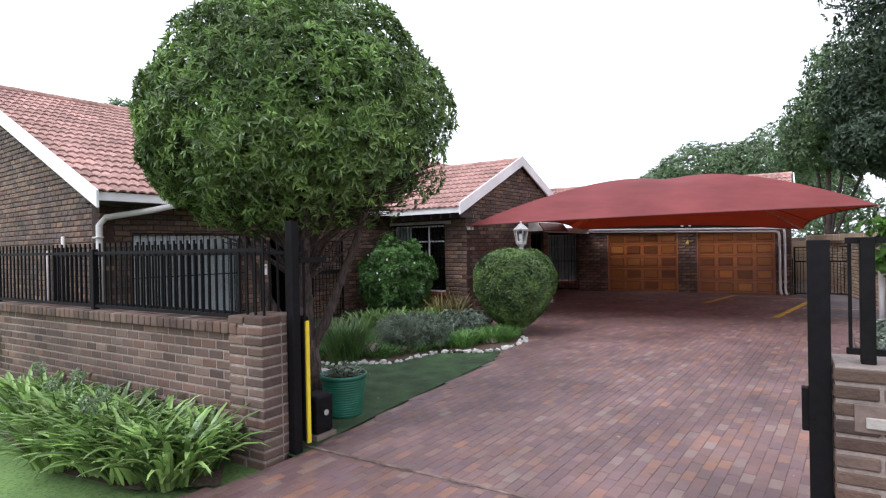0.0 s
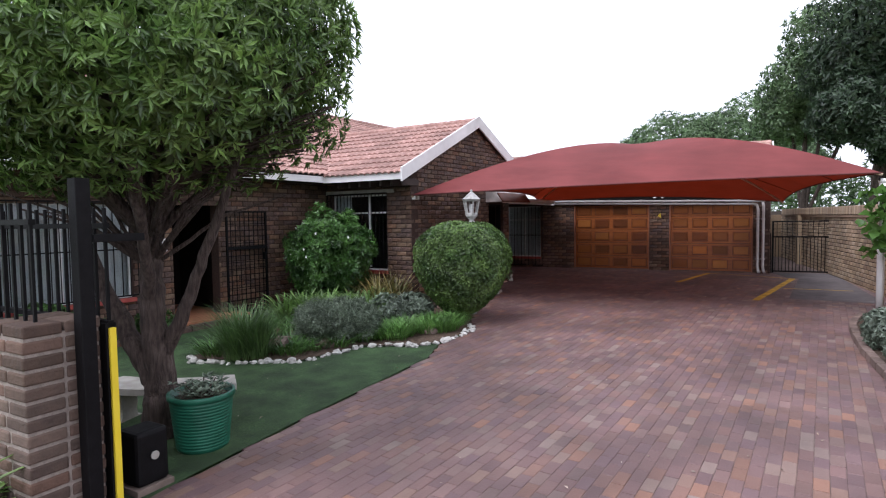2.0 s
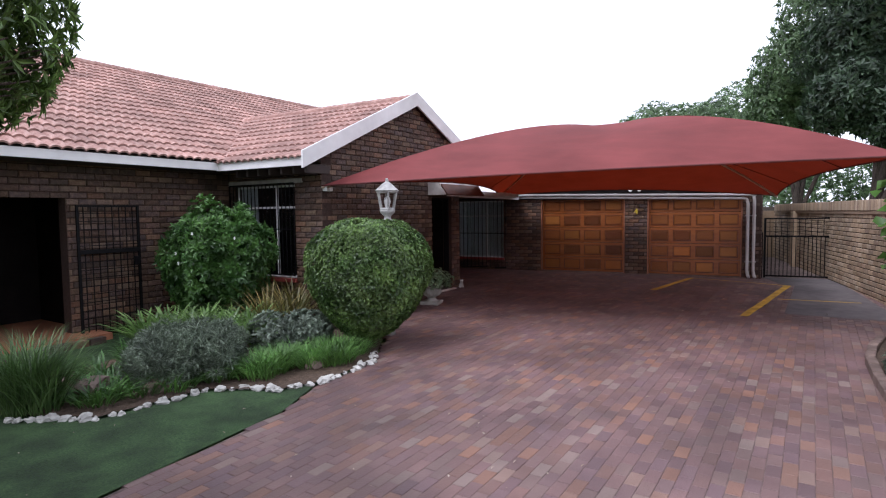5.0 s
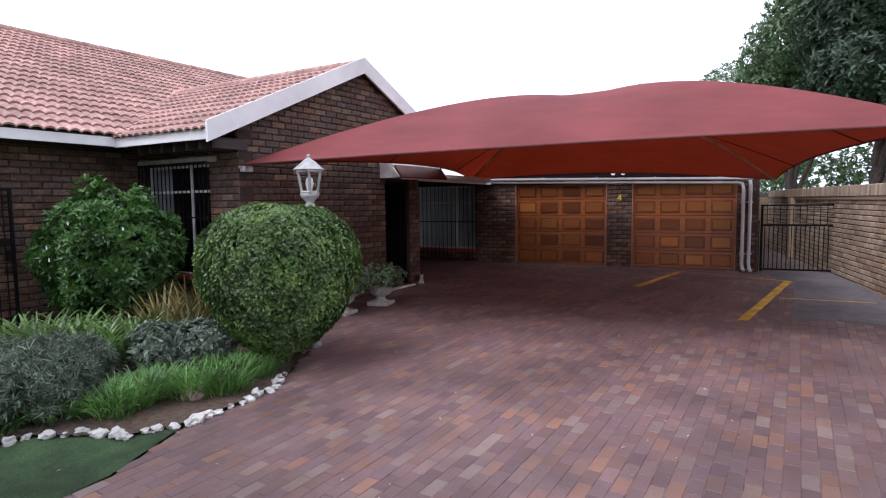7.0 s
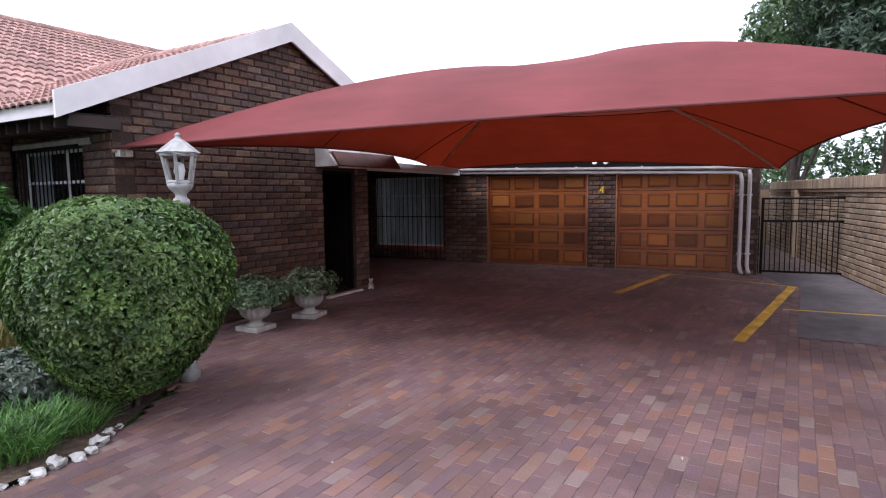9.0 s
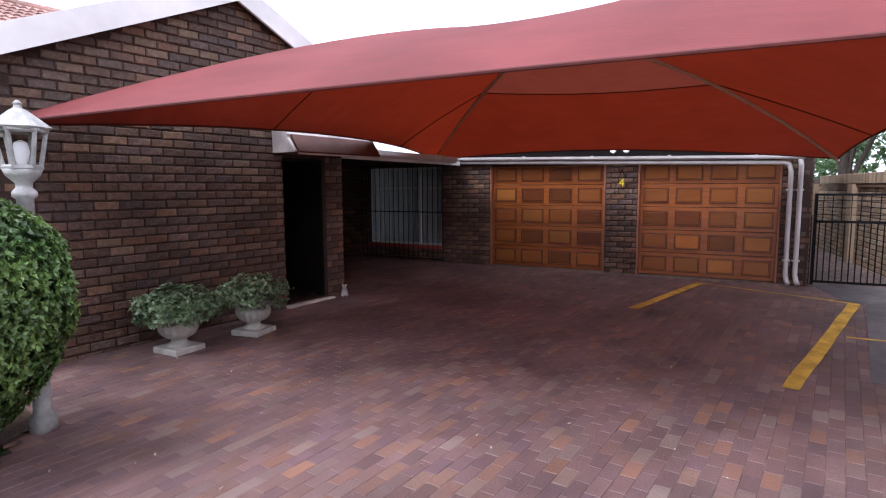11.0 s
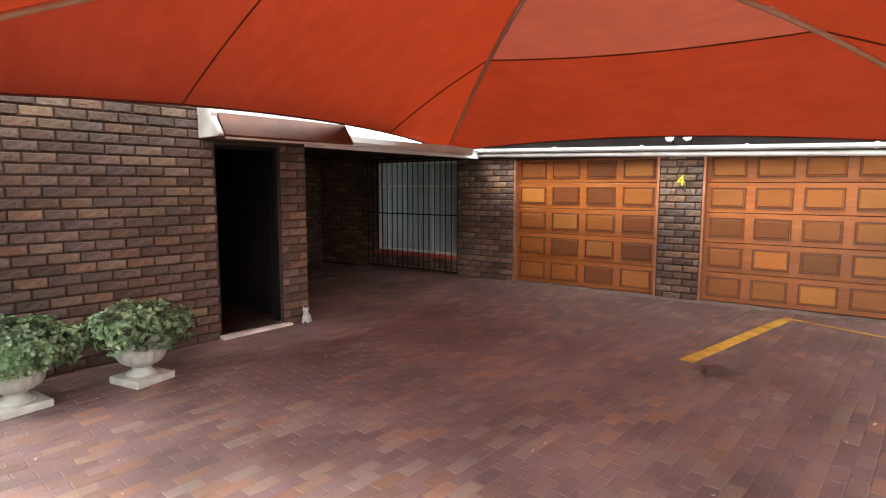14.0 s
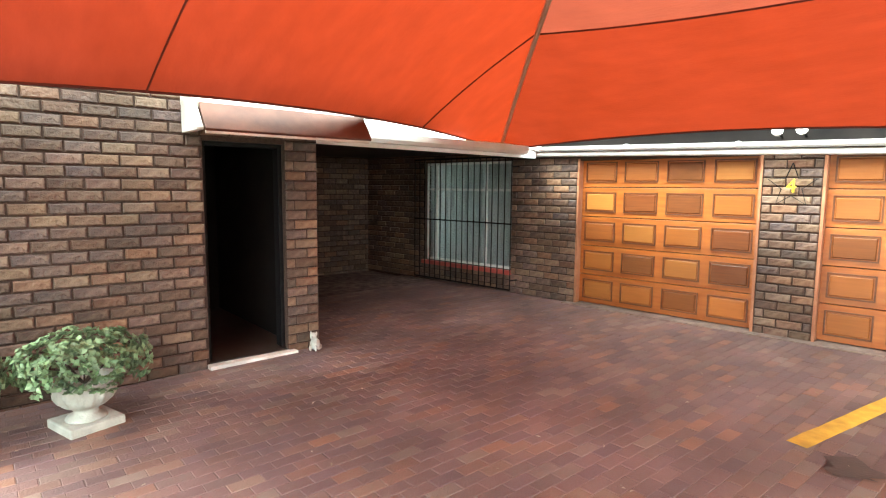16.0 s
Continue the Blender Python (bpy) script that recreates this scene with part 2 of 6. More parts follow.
M_LEAF_TREE = leaf_mat("topiary_leaf", [(0.075, 0.142, 0.032), (0.225, 0.34, 0.09)], trans=0.3, rough=0.34, piece=0.55, stain=0.5)
M_LEAF_BUSH = leaf_mat("hedge_leaf", [(0.06, 0.12, 0.03), (0.19, 0.29, 0.075)], rough=0.36, piece=0.55)
M_LEAF_SHRUB = leaf_mat("shrub_leaf", [(0.045, 0.118, 0.025), (0.12, 0.24, 0.053)], rough=0.4)
M_LEAF_URN = leaf_mat("urn_leaf", [(0.12, 0.19, 0.085), (0.3, 0.38, 0.225)])
M_LEAF_STRAP = leaf_mat("strap_leaf", [(0.1, 0.2, 0.042), (0.27, 0.4, 0.13)], rough=0.35)
M_LEAF_AGA = leaf_mat("agapanthus_leaf", [(0.11, 0.22, 0.05), (0.34, 0.48, 0.15)], rough=0.3, piece=0.5)
M_LEAF_GRASS = leaf_mat("tuft_leaf", [(0.085, 0.21, 0.04), (0.19, 0.34, 0.085)])
# floor tile darkened to go with the unlit room around it
M_FLOORD = material("shaded_floor_tile", [(0.035, 0.022, 0.018), (0.06, 0.038, 0.03)], 0.45, 5, bump=0.1, stain=0.3)
M_LEAF_TUFT = leaf_mat("fountain_grass_leaf", [(0.045, 0.1, 0.025), (0.125, 0.2, 0.06)])
M_KERB = material("kerb_block", [(0.13, 0.085, 0.07), (0.22, 0.155, 0.13)], 0.85, 8, bump=0.4, piece=0.2, stain=0.35)
M_HOODF = material("hood_fascia_paint", [(0.095, 0.035, 0.023), (0.14, 0.055, 0.036)], 0.6, 6, bump=0.2, stain=0.3, stain_scale=3)
M_LEAF_LAV = leaf_mat("lavender_leaf", [(0.115, 0.15, 0.1), (0.24, 0.29, 0.205)])
M_LEAF_GREY = leaf_mat("grey_leaf", [(0.16, 0.2, 0.145), (0.28, 0.33, 0.255)])
M_LEAF_CORD = leaf_mat("cordyline_leaf", [(0.09, 0.12, 0.03), (0.3, 0.2, 0.07)])
M_LEAF_VINE = leaf_mat("vine_leaf", [(0.07, 0.17, 0.025), (0.13, 0.26, 0.05)], trans=0.4)
M_LEAF_FAR = leaf_mat("far_tree_leaf", [(0.035, 0.062, 0.035), (0.075, 0.115, 0.06)])
M_LEAF_FAR2 = leaf_mat("far_tree_leaf_light", [(0.11, 0.18, 0.08), (0.19, 0.27, 0.13)])
M_PETAL = material("white_petal", [(0.75, 0.75, 0.72), (0.85, 0.85, 0.82)], 0.6, 5, bump=0, stain=0, transmit=0.3)


# ---- mesh helpers ----
class Acc:
    """Gathers vertices and faces for one mesh."""

    def __init__(self):
        self.v, self.f = [], []

    def add(self, verts, faces):
        k = len(self.v)
        self.v.extend(verts)
        self.f.extend(tuple(i + k for i in f) for f in faces)
        return self

    def box(self, x0, x1, y0, y1, z0, z1):
        return self.add([(x0, y0, z0), (x1, y0, z0), (x1, y1, z0), (x0, y1, z0), (x0, y0, z1), (x1, y0, z1), (x1, y1, z1), (x0, y1, z1)],
                        [(0, 3, 2, 1), (4, 5, 6, 7), (0, 1, 5, 4), (1, 2, 6, 5), (2, 3, 7, 6), (3, 0, 4, 7)])

    def rbox(self, x0, x1, y0, y1, z0, z1, b=0.006):
        """A box with chamfered edges."""
        bm = bmesh.new()
        bmesh.ops.create_cube(bm, size=1.0)
        for v in bm.verts:
            v.co = Vector((x0 + (v.co.x + 0.5) * (x1 - x0), y0 + (v.co.y + 0.5) * (y1 - y0), z0 + (v.co.z + 0.5) * (z1 - z0)))
        bmesh.ops.bevel(bm, geom=bm.edges[:], offset=b, segments=2, affect="EDGES", profile=0.5)
        bm.verts.index_update()
        self.add([tuple(v.co) for v in bm.verts], [tuple(v.index for v in f.verts) for f in bm.faces])
        bm.free()
        return self

    def tube(self, pts, r, n=10, caps=True):
        """A round tube along points; r is one radius or one for each point."""
        pts = [Vector(p) for p in pts]
        rs = r if isinstance(r, (list, tuple)) else [r] * len(pts)
        verts, faces = [], []
        side = None
        for i, p in enumerate(pts):
            d = (pts[min(i + 1, len(pts) - 1)] - pts[max(i - 1, 0)]).normalized()
            if side is None:
                side = d.orthogonal().normalized()
            side = (side - d * side.dot(d)).normalized()
            up = d.cross(side)
            for k in range(n):
                a = 2 * math.pi * k / n
                verts.append(tuple(p + (side * math.cos(a) + up * math.sin(a)) * rs[i]))
        for i in range(len(pts) - 1):
            for k in range(n):
                faces.append((i * n + k, i * n + (k + 1) % n, (i + 1) * n + (k + 1) % n, (i + 1) * n + k))
        if caps:
            faces.append(tuple(range(n - 1, -1, -1)))
            faces.append(tuple((len(pts) - 1) * n + k for k in range(n)))
        return self.add(verts, faces)

    def lathe(self, prof, n=28, cx=0, cy=0, flute=0, depth=0.0, frange=(0, 0)):
        """A turned shape from (radius, z) pairs; flutes press in between the heights of frange."""
        verts, faces = [], []
        for r, z in prof:
            for k in range(n):
                a = 2 * math.pi * k / n
                q = r
                if flute and frange[0] <= z <= frange[1]:
                    q = r - depth * (0.5 + 0.5 * math.cos(flute * a)) * math.sin(math.pi * (z - frange[0]) / (frange[1] - frange[0]) * 0.9 + 0.15)
                verts.append((cx + q * math.cos(a), cy + q * math.sin(a), z))
        for i in range(len(prof) - 1):
            for k in range(n):
                faces.append((i * n + k, i * n + (k + 1) % n, (i + 1) * n + (k + 1) % n, (i + 1) * n + k))
        faces.append(tuple(range(n - 1, -1, -1)))
        faces.append(tuple((len(prof) - 1) * n + k for k in range(n)))
        return self.add(verts, faces)

    def mesh(self, name, mat, smooth=False):
        me = bpy.data.meshes.new(name)
        me.from_pydata(self.v, [], self.f)
        me.materials.append(mat)
        if smooth:
            me.polygons.foreach_set("use_smooth", [True] * len(me.polygons))
        me.update()
        return me


def thing(name, label, category, m=None, group="", kind=""):
    ob = new(name)
    ob.empty_display_size = 0.1
    if m is not None:
        ob.matrix_world = m
    return tagged(ob, label, category, group, kind)


def solid(name, acc, mat, label, category="", m=None, kind="", smooth=False, group=""):
    ob = new(name, acc.mesh(name, mat, smooth))
    if m is not None:
        ob.matrix_world = m
    return tagged(ob, label, category, group, kind)


def part(name, acc, mat, parent, label="", smooth=False, kind=""):
    ob = new(name, acc.mesh(name, mat, smooth))
    ob.parent = parent
    return tagged(ob, label, kind=kind)


def part_mesh(name, me, parent, m=None, label=""):
    ob = new(name, me)
    ob.parent = parent
    if m is not None:
        ob.matrix_basis = m
    return tagged(ob, label)


def gz(y):
    """Height of the ground: it rises gently to the garage."""
    return 0.018 * (min(y, 19.0) - 19.0)


# ---- walls with openings ----
def wall_core(u0, u1, z0, z1, holes, thick, inset=0.0):
    """A wall from u0 to u1 with rectangular holes, its face at y = inset, its back at y = thick."""
    us = sorted({u0, u1, *[h[0] for h in holes], *[h[1] for h in holes]})
    zs = sorted({z0, z1, *[h[2] for h in holes], *[h[3] for h in holes]})
    us = [u for u in us if u0 <= u <= u1]
    zs = [z for z in zs if z0 <= z <= z1]
    a = Acc()

    def full(i, j):
        if not (0 <= i < len(us) - 1 and 0 <= j < len(zs) - 1):
            return False
        u, z = (us[i] + us[i + 1]) / 2, (zs[j] + zs[j + 1]) / 2
        return not any(h[0] < u < h[1] and h[2] < z < h[3] for h in holes)
    for i in range(len(us) - 1):
        for j in range(len(zs) - 1):
            if not full(i, j):
                continue
            p, q, r, s = us[i], us[i + 1], zs[j], zs[j + 1]
            a.add([(p, inset, r), (q, inset, r), (q, inset, s), (p, inset, s)], [(0, 1, 2, 3)])
            a.add([(p, thick, r), (q, thick, r), (q, thick, s), (p, thick, s)], [(3, 2, 1, 0)])
            for di, dj, e in ((-1, 0, ((p, r), (p, s))), (1, 0, ((q, s), (q, r))), (0, -1, ((q, r), (p, r))), (0, 1, ((p, s), (q, s)))):
                if not full(i + di, j + dj):
                    (e0, e1), (e2, e3) = e
                    a.add([(e0, inset, e1), (e2, inset, e3), (e2, thick, e3), (e0, thick, e1)], [(0, 1, 2, 3)])
    return a


COURSE, PITCH, JOINT = 0.0955, 0.25, 0.015


def brick_mesh(name, l, h, d, mat, c=0.009):
    """One brick with chamfered face: its back at y = 0, its face at y = -d."""
    a = Acc()
    c = min(c, d * 0.6)
    x, z = l / 2, h / 2
    a.add([(-x, 0, -z), (x, 0, -z), (x, 0, z), (-x, 0, z), (-x, -d + c, -z), (x, -d + c, -z), (x, -d + c, z), (-x, -d + c, z),
           (-x + c, -d, -z + c), (x - c, -d, -z + c), (x - c, -d, z - c), (-x + c, -d, z - c)],
          [(0, 1, 5, 4), (1, 2, 6, 5), (2, 3, 7, 6), (3, 0, 4, 7), (4, 5, 9, 8), (5, 6, 10, 9), (6, 7, 11, 10), (7, 4, 8, 11), (8, 9, 10, 11)])
    return a if mat is None else a.mesh(name, mat)


ALL_BRICKS = []


def bricks_on(parent, u0, u1, z0, z1, holes, mat, near=None, under=None, inset=0.018, rng=3, course=COURSE, pitch=PITCH, joint=JOINT):
    """Running-bond bricks on a wall face; those in the near box (u0, u1, z0, z1) become parts of their own, up to 300."""
    ALL_BRICKS.append((parent, u0, u1, z0, z1, holes, mat, near, under, inset, rng, course, pitch, joint))


def lay_bricks(parent, u0, u1, z0, z1, holes, mat, near, under, inset, rng, course, pitch, joint):
    rnd = random.Random(rng)
    rest, count, shared = Acc(), 0, {}
    h = course - joint
    rows = int(round((z1 - z0) / course))
    for j in range(rows):
        zc = z0 + (j + 0.5) * course
        spans = [(u0, u1)]
        for q in holes:
            if q[2] - 0.02 < zc < q[3] + 0.02:
                spans = [s for a, b in spans for s in ((a, min(b, q[0])), (max(a, q[1]), b)) if s[1] - s[0] > 0.03]
        for a, b in spans:
            u = u0 + (0 if j % 2 else -pitch / 2)
            while u < b:
                s, e = max(u, a), min(u + pitch, b)
                u += pitch
                l = e - s - joint
                if l < 0.03:
                    continue
                uc = (s + e) / 2
                if under and zc + h / 2 > under(uc):
                    continue
                d = inset + rnd.uniform(-0.004, 0.002)
                m = Matrix.Translation((uc, inset, zc)) @ Matrix.Rotation(rnd.uniform(-0.012, 0.012), 4, "Y")
                if near and count < 300 and near[0] < uc < near[1] and near[2] < zc < near[3]:
                    key = round(l, 2)
                    if key not in shared:
                        shared[key] = brick_mesh("brick", l, h, inset - 0.001, mat)
                    part_mesh("brick", shared[key], parent, m)
                    count += 1
                else:
                    bk = brick_mesh("", l, h, d, None)
                    rest.add([tuple(m @ Vector(v)) for v in bk.v], bk.f)
    if rest.v:
        part("brickwork", rest, mat, parent, kind="stuff")


# ---- ground ----
def sheet(name, poly, mat, label, lift=0.0, kind="structure", category="", sub=1, skirt=0.0):
    """A flat area on the sloping ground, cut into strips so that it follows the slope."""
    bm = bmesh.new()
    vs = [bm.verts.new((x, y, 0)) for x, y in poly]
    bm.faces.new(vs)
    ys = [p[1] for p in poly]
    if min(ys) < 19.0 < max(ys):
        bmesh.ops.bisect_plane(bm, geom=bm.verts[:] + bm.edges[:] + bm.faces[:], plane_co=(0, 19.0, 0), plane_no=(0, 1, 0))
    bmesh.ops.triangulate(bm, faces=bm.faces[:])
    bm.normal_update()
    for f in bm.faces:
        if f.normal.z < 0:
            f.normal_flip()
    if skirt:
        r = bmesh.ops.extrude_face_region(bm, geom=bm.faces[:])
        top = {v for v in r["geom"] if isinstance(v, bmesh.types.BMVert)}
    for v in bm.verts:
        v.co.z = gz(v.co.y) + (lift if not skirt or v in top else lift - skirt)
    me = bpy.data.meshes.new(name)
    bm.to_mesh(me)
    bm.free()
    me.materials.append(mat)
    return tagged(new(name, me), label, category, kind=kind)


ground = sheet("ground", [(-300, -300), (300, -300), (300, 600), (-300, 600)], M_LAWN, "rough green lawn and verge reaching the horizon", lift=-0.06)
EDGE = [(-3.6, 3.75), (-3.68, 4.44), (-3.87, 5.88), (-3.97, 6.9), (-4.1, 8.2), (-4.42, 8.95), (-4.45, 9.9), (-5.1, 11.0), (-6.6, 11.3), (-9.4, 11.3)]
drive_poly = [(-5.5, -6.0), (3.6, -6.0), (2.9, 9.0), (0.95, 19.0), (-1.0, 27.5), (-10.2, 27.0), (-9.6, 11.3)] + EDGE[::-1][1:] + [(-3.55, 3.2), (-4.2, 1.5)]
driveway = sheet("driveway", drive_poly, M_SAND, "reddish brown clay paver driveway with sandy joints", lift=-0.0045)
turf = sheet("turf", [(-3.57, 3.78)] + [(x - 0.02, y) for x, y in EDGE[1:7]] + [(-5.3, 10.9), (-9.15, 11.0), (-9.15, 4.4), (-12, 4.3), (-12, 3.95)], M_TURF, "dark green artificial turf beside the driveway", lift=0.004)
bed = sheet("garden_bed", [(-6.9, 6.5), (-5.45, 7.2), (-5.3, 8.2), (-4.6, 8.6), (-4.4, 9.0), (-4.46, 9.95), (-5.3, 11.2), (-6.8, 11.4), (-9.15, 11.4), (-9.15, 9.8), (-7.6, 9.0), (-7.2, 7.4)], M_SOIL, "brown soil of the planted front bed", lift=0.03)
bed_r = sheet("side_bed", [(0.66, 12.9), (0.60, 12.4), (0.66, 11.4), (0.86, 9.8), (1.2, 7.5), (3.0, 7.0), (2.2, 12.9), (1.5, 13.9), (0.8, 13.8)], M_SOIL, "brown soil of the kerbed side bed", lift=0.05)
bed_s = sheet("street_bed", [(-8.4, 2.95), (-4.1, 3.4), (-3.62, 3.05), (-4.2, 2.6), (-5.3, 2.38), (-7.4, 2.5)], M_SOIL, "reddish bare soil under the strap-leaved plants", lift=0.0)
street_edge = sheet("concrete_strip", [(-3.6, 4.0), (0.75, 4.34), (0.75, 4.42), (-3.6, 4.08)], M_SAND, "narrow dark strip under the sliding gate track", lift=0.002)
# grey sheet over the pavers, painting the sky's reflection outside the canopy
sky_grey = sheet("side_sky_sheen", [(-0.36, 15.4), (1.2, 15.4), (0.4, 20.6), (-1.0, 20.3), (-0.55, 19.0), (-0.3, 18.9)], M_SKYGREY, "grey ground beside the side gate, sky reflection put into its colour", lift=0.0045)

# ---- house walls ----
GM = pose(-7.47, 19.38, 0, 0, 0, 6.2)
WM = pose(-6.81, 11.45, 0, 0, 0, 90)
FM = pose(-9.2, 11.45, 0, 0, 0, 0)
LM = pose(-9.2, 4.45, 0, 0, 0, 90)
LGM = pose(-15.4, 4.45, 0, 0, 0, 0)
SL = 0.445

door_hole = (3.27, 4.03, -0.3, 1.98)


def rake_w(u):
    return 3.93 - SL * abs(u - 2.6) - 0.08


a = wall_core(0.022, 4.37, -0.3, 2.6, [door_hole], 0.24, 0.018)
for y0, y1 in ((0.018, 0.24),):
    tri5 = [(0, 2.6), (4.37, 2.6), (4.37, rake_w(4.37)), (2.6, 3.85), (0, rake_w(0))]
    a.add([(u, y0, z) for u, z in tri5] + [(u, y1, z) for u, z in tri5],
          [(0, 1, 2, 3, 4), (9, 8, 7, 6, 5)] + [(i, i + 5, (i + 1) % 5 + 5, (i + 1) % 5) for i in range(5)])
wall_wing = solid("wall_wing", a, M_MORTAR, "dark brown face-brick gable wall with a doorway", m=WM, kind="structure")
bricks_on(wall_wing, 0, 4.37, -0.18, 3.9, [door_hole], M_BRICK, near=(1.3, 4.4, -0.2, 2.1), under=rake_w)

win1 = (0.15, 1.75, 0.55, 2.17)
a = wall_core(0, 2.39, -0.3, 2.6, [win1], 0.24, 0.018)
wall_front = solid("wall_front", a, M_MORTAR, "brown face-brick wall with a barred window", m=FM, kind="structure")
bricks_on(wall_front, 0, 2.395, -0.18, 2.6, [win1], M_BRICK, near=(1.7, 2.4, 0.2, 2.6), rng=5)

win3 = (0.55, 2.6, 0.42, 1.95)
ldoor = (3.3, 4.2, -0.3, 1.95)
a = wall_core(0, 7.0, -0.3, 2.6, [win3, ldoor], 0.24, 0.018)
wall_left = solid("wall_left", a, M_MORTAR, "brown face-brick wall with a window and an entrance recess", m=LM, kind="structure")
bricks_on(wall_left, 0, 7.0, -0.27, 2.6, [win3, ldoor], M_BRICK, near=(2.6, 3.4, -0.2, 2.3), rng=7)


def rake_l(u):
    return 2.42 + SL * (6.2 - u) + 0.12


a = wall_core(0, 6.2, -0.35, 2.5, [], 0.24, 0.018)
q = [(0, 2.5), (6.2, 2.5), (6.2, rake_l(6.2)), (0, rake_l(0))]
a.add([(u, 0.018, z) for u, z in q] + [(u, 0.24, z) for u, z in q], [(0, 1, 2, 3), (7, 6, 5, 4)] + [(i, i + 4, (i + 1) % 4 + 4, (i + 1) % 4) for i in range(4)])
wall_gable = solid("wall_gable", a, M_MORTAR, "brown face-brick gable wall facing the street", m=LGM, kind="structure")
bricks_on(wall_gable, 0, 6.2, -0.27, 5.3, [], M_BRICK, near=(4.6, 6.2, 0.9, 2.6), under=rake_l, rng=9)

gd1, gd2 = (1.08, 3.35, -0.3, 1.96), (3.91, 6.08, -0.3, 1.96)
win2 = (-1.9, -0.03, 0.34, 1.99)
a = wall_core(-3.6, 6.5, -0.3, 2.6, [gd1, gd2, win2], 0.24, 0.018)
wall_garage = solid("wall_garage", a, M_MORTAR, "dark brown face-brick garage front with two door openings", m=GM, kind="structure")
bricks_on(wall_garage, -3.675, 6.5, -0.0, 2.6, [gd1, gd2, win2], M_BRICK, near=(-0.2, 4.0, 0, 2.1), rng=11)
a = wall_core(0, 6.0, -0.3, 2.5, [], 0.24, 0.018)
wall_gside = solid("wall_garage_side", a, M_MORTAR, "dark brown face-brick side wall of the garage", m=GM @ pose(6.5, 0.0, 0, 0, 0, 90), kind="structure")
bricks_on(wall_gside, 0, 6.0, 0.0, 2.5, [], M_BRICK, rng=12)
# recess behind the pillar
a = wall_core(0, 3.6, -0.3, 2.4, [], 0.2, 0.018)
wall_recess = solid("wall_recess", a, M_MORTAR, "dark face-brick back wall of the covered recess", m=pose(-10.9, 15.7, 0, 0, 0, 90), kind="structure")
bricks_on(wall_recess, 0, 3.6, -0.09, 2.4, [], M_BRICK, rng=13)
# shade of the recess goes into this wall's near-black colour
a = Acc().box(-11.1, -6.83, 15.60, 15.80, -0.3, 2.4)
wall_pass = solid("wall_passage", a, M_SHADOW, "wall beside the covered recess, shade put into its colour", kind="structure")
# rooms behind the openings, walls near black to stand for indoor shade
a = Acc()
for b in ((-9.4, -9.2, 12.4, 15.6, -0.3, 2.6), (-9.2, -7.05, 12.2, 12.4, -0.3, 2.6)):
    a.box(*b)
solid("wall_room", a, M_SHADOW, "room walls behind the open door, near black for indoor shade", kind="structure")
solid("ceiling_room", Acc().box(-9.4, -7.05, 12.2, 15.6, 2.45, 2.5), M_PLASTER, "board ceiling of the passage room, darkened for indoor shade", kind="structure")
solid("floor_room", Acc().box(-9.4, -6.83, 12.2, 15.6, -0.2, -0.03), M_FLOORD, "tiled floor inside the open door, darkened for the unlit room", kind="structure")
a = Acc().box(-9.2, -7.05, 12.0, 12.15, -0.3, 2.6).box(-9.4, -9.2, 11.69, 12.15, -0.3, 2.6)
solid("wall_bedroom", a, M_SHADOW, "wall behind the front window, near black for indoor shade", kind="structure")
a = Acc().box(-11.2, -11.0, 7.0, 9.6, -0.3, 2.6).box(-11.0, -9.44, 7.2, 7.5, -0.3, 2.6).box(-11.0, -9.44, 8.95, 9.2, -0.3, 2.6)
solid("wall_porch", a, M_SHADOW, "entrance recess walls with the shade in their colour", kind="structure")
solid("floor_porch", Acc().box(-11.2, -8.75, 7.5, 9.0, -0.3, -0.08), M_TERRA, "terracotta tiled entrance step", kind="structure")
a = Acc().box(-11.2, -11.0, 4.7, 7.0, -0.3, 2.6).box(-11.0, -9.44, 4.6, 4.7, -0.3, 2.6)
solid("wall_lounge", a, M_SHADOW, "room wall behind the left window, near black for indoor shade", kind="structure")
solid("wall_garage_inside", Acc().box(-2.0, 6.5, 1.2, 1.3, -0.3, 2.6), M_SHADOW, "inner garage wall, near black for indoor shade", m=GM, kind="structure")
solid("ceiling_left", Acc().box(-15.4, -9.2, 4.6, 20, 2.55, 2.6), M_PLASTER, "board ceiling over the front rooms", kind="structure")
solid("floor_recess", Acc().box(-11.1, -9.55, 15.8, 19.3, -0.4, gz(17.5) - 0.01), M_SAND, "dusty paved floor at the back of the recess", kind="structure")
solid("ceiling_recess", Acc().box(-11.1, -7.02, 15.8, 19.1, 2.12, 2.16), M_PLASTER, "brown board ceiling of the covered recess, darkened for shade", kind="structure")
solid("wall_back", Acc().box(-15.4, -2.6, 26.4, 26.6, -0.3, 2.5), M_MORTAR, "plain rear house wall", kind="structure")
solid("wall_west", Acc().box(-15.6, -15.4, 4.45, 26.6, -0.3, 2.6), M_MORTAR, "plain far side house wall", kind="structure")

# ---- roofs ----
TW, TE = 0.30, 0.34


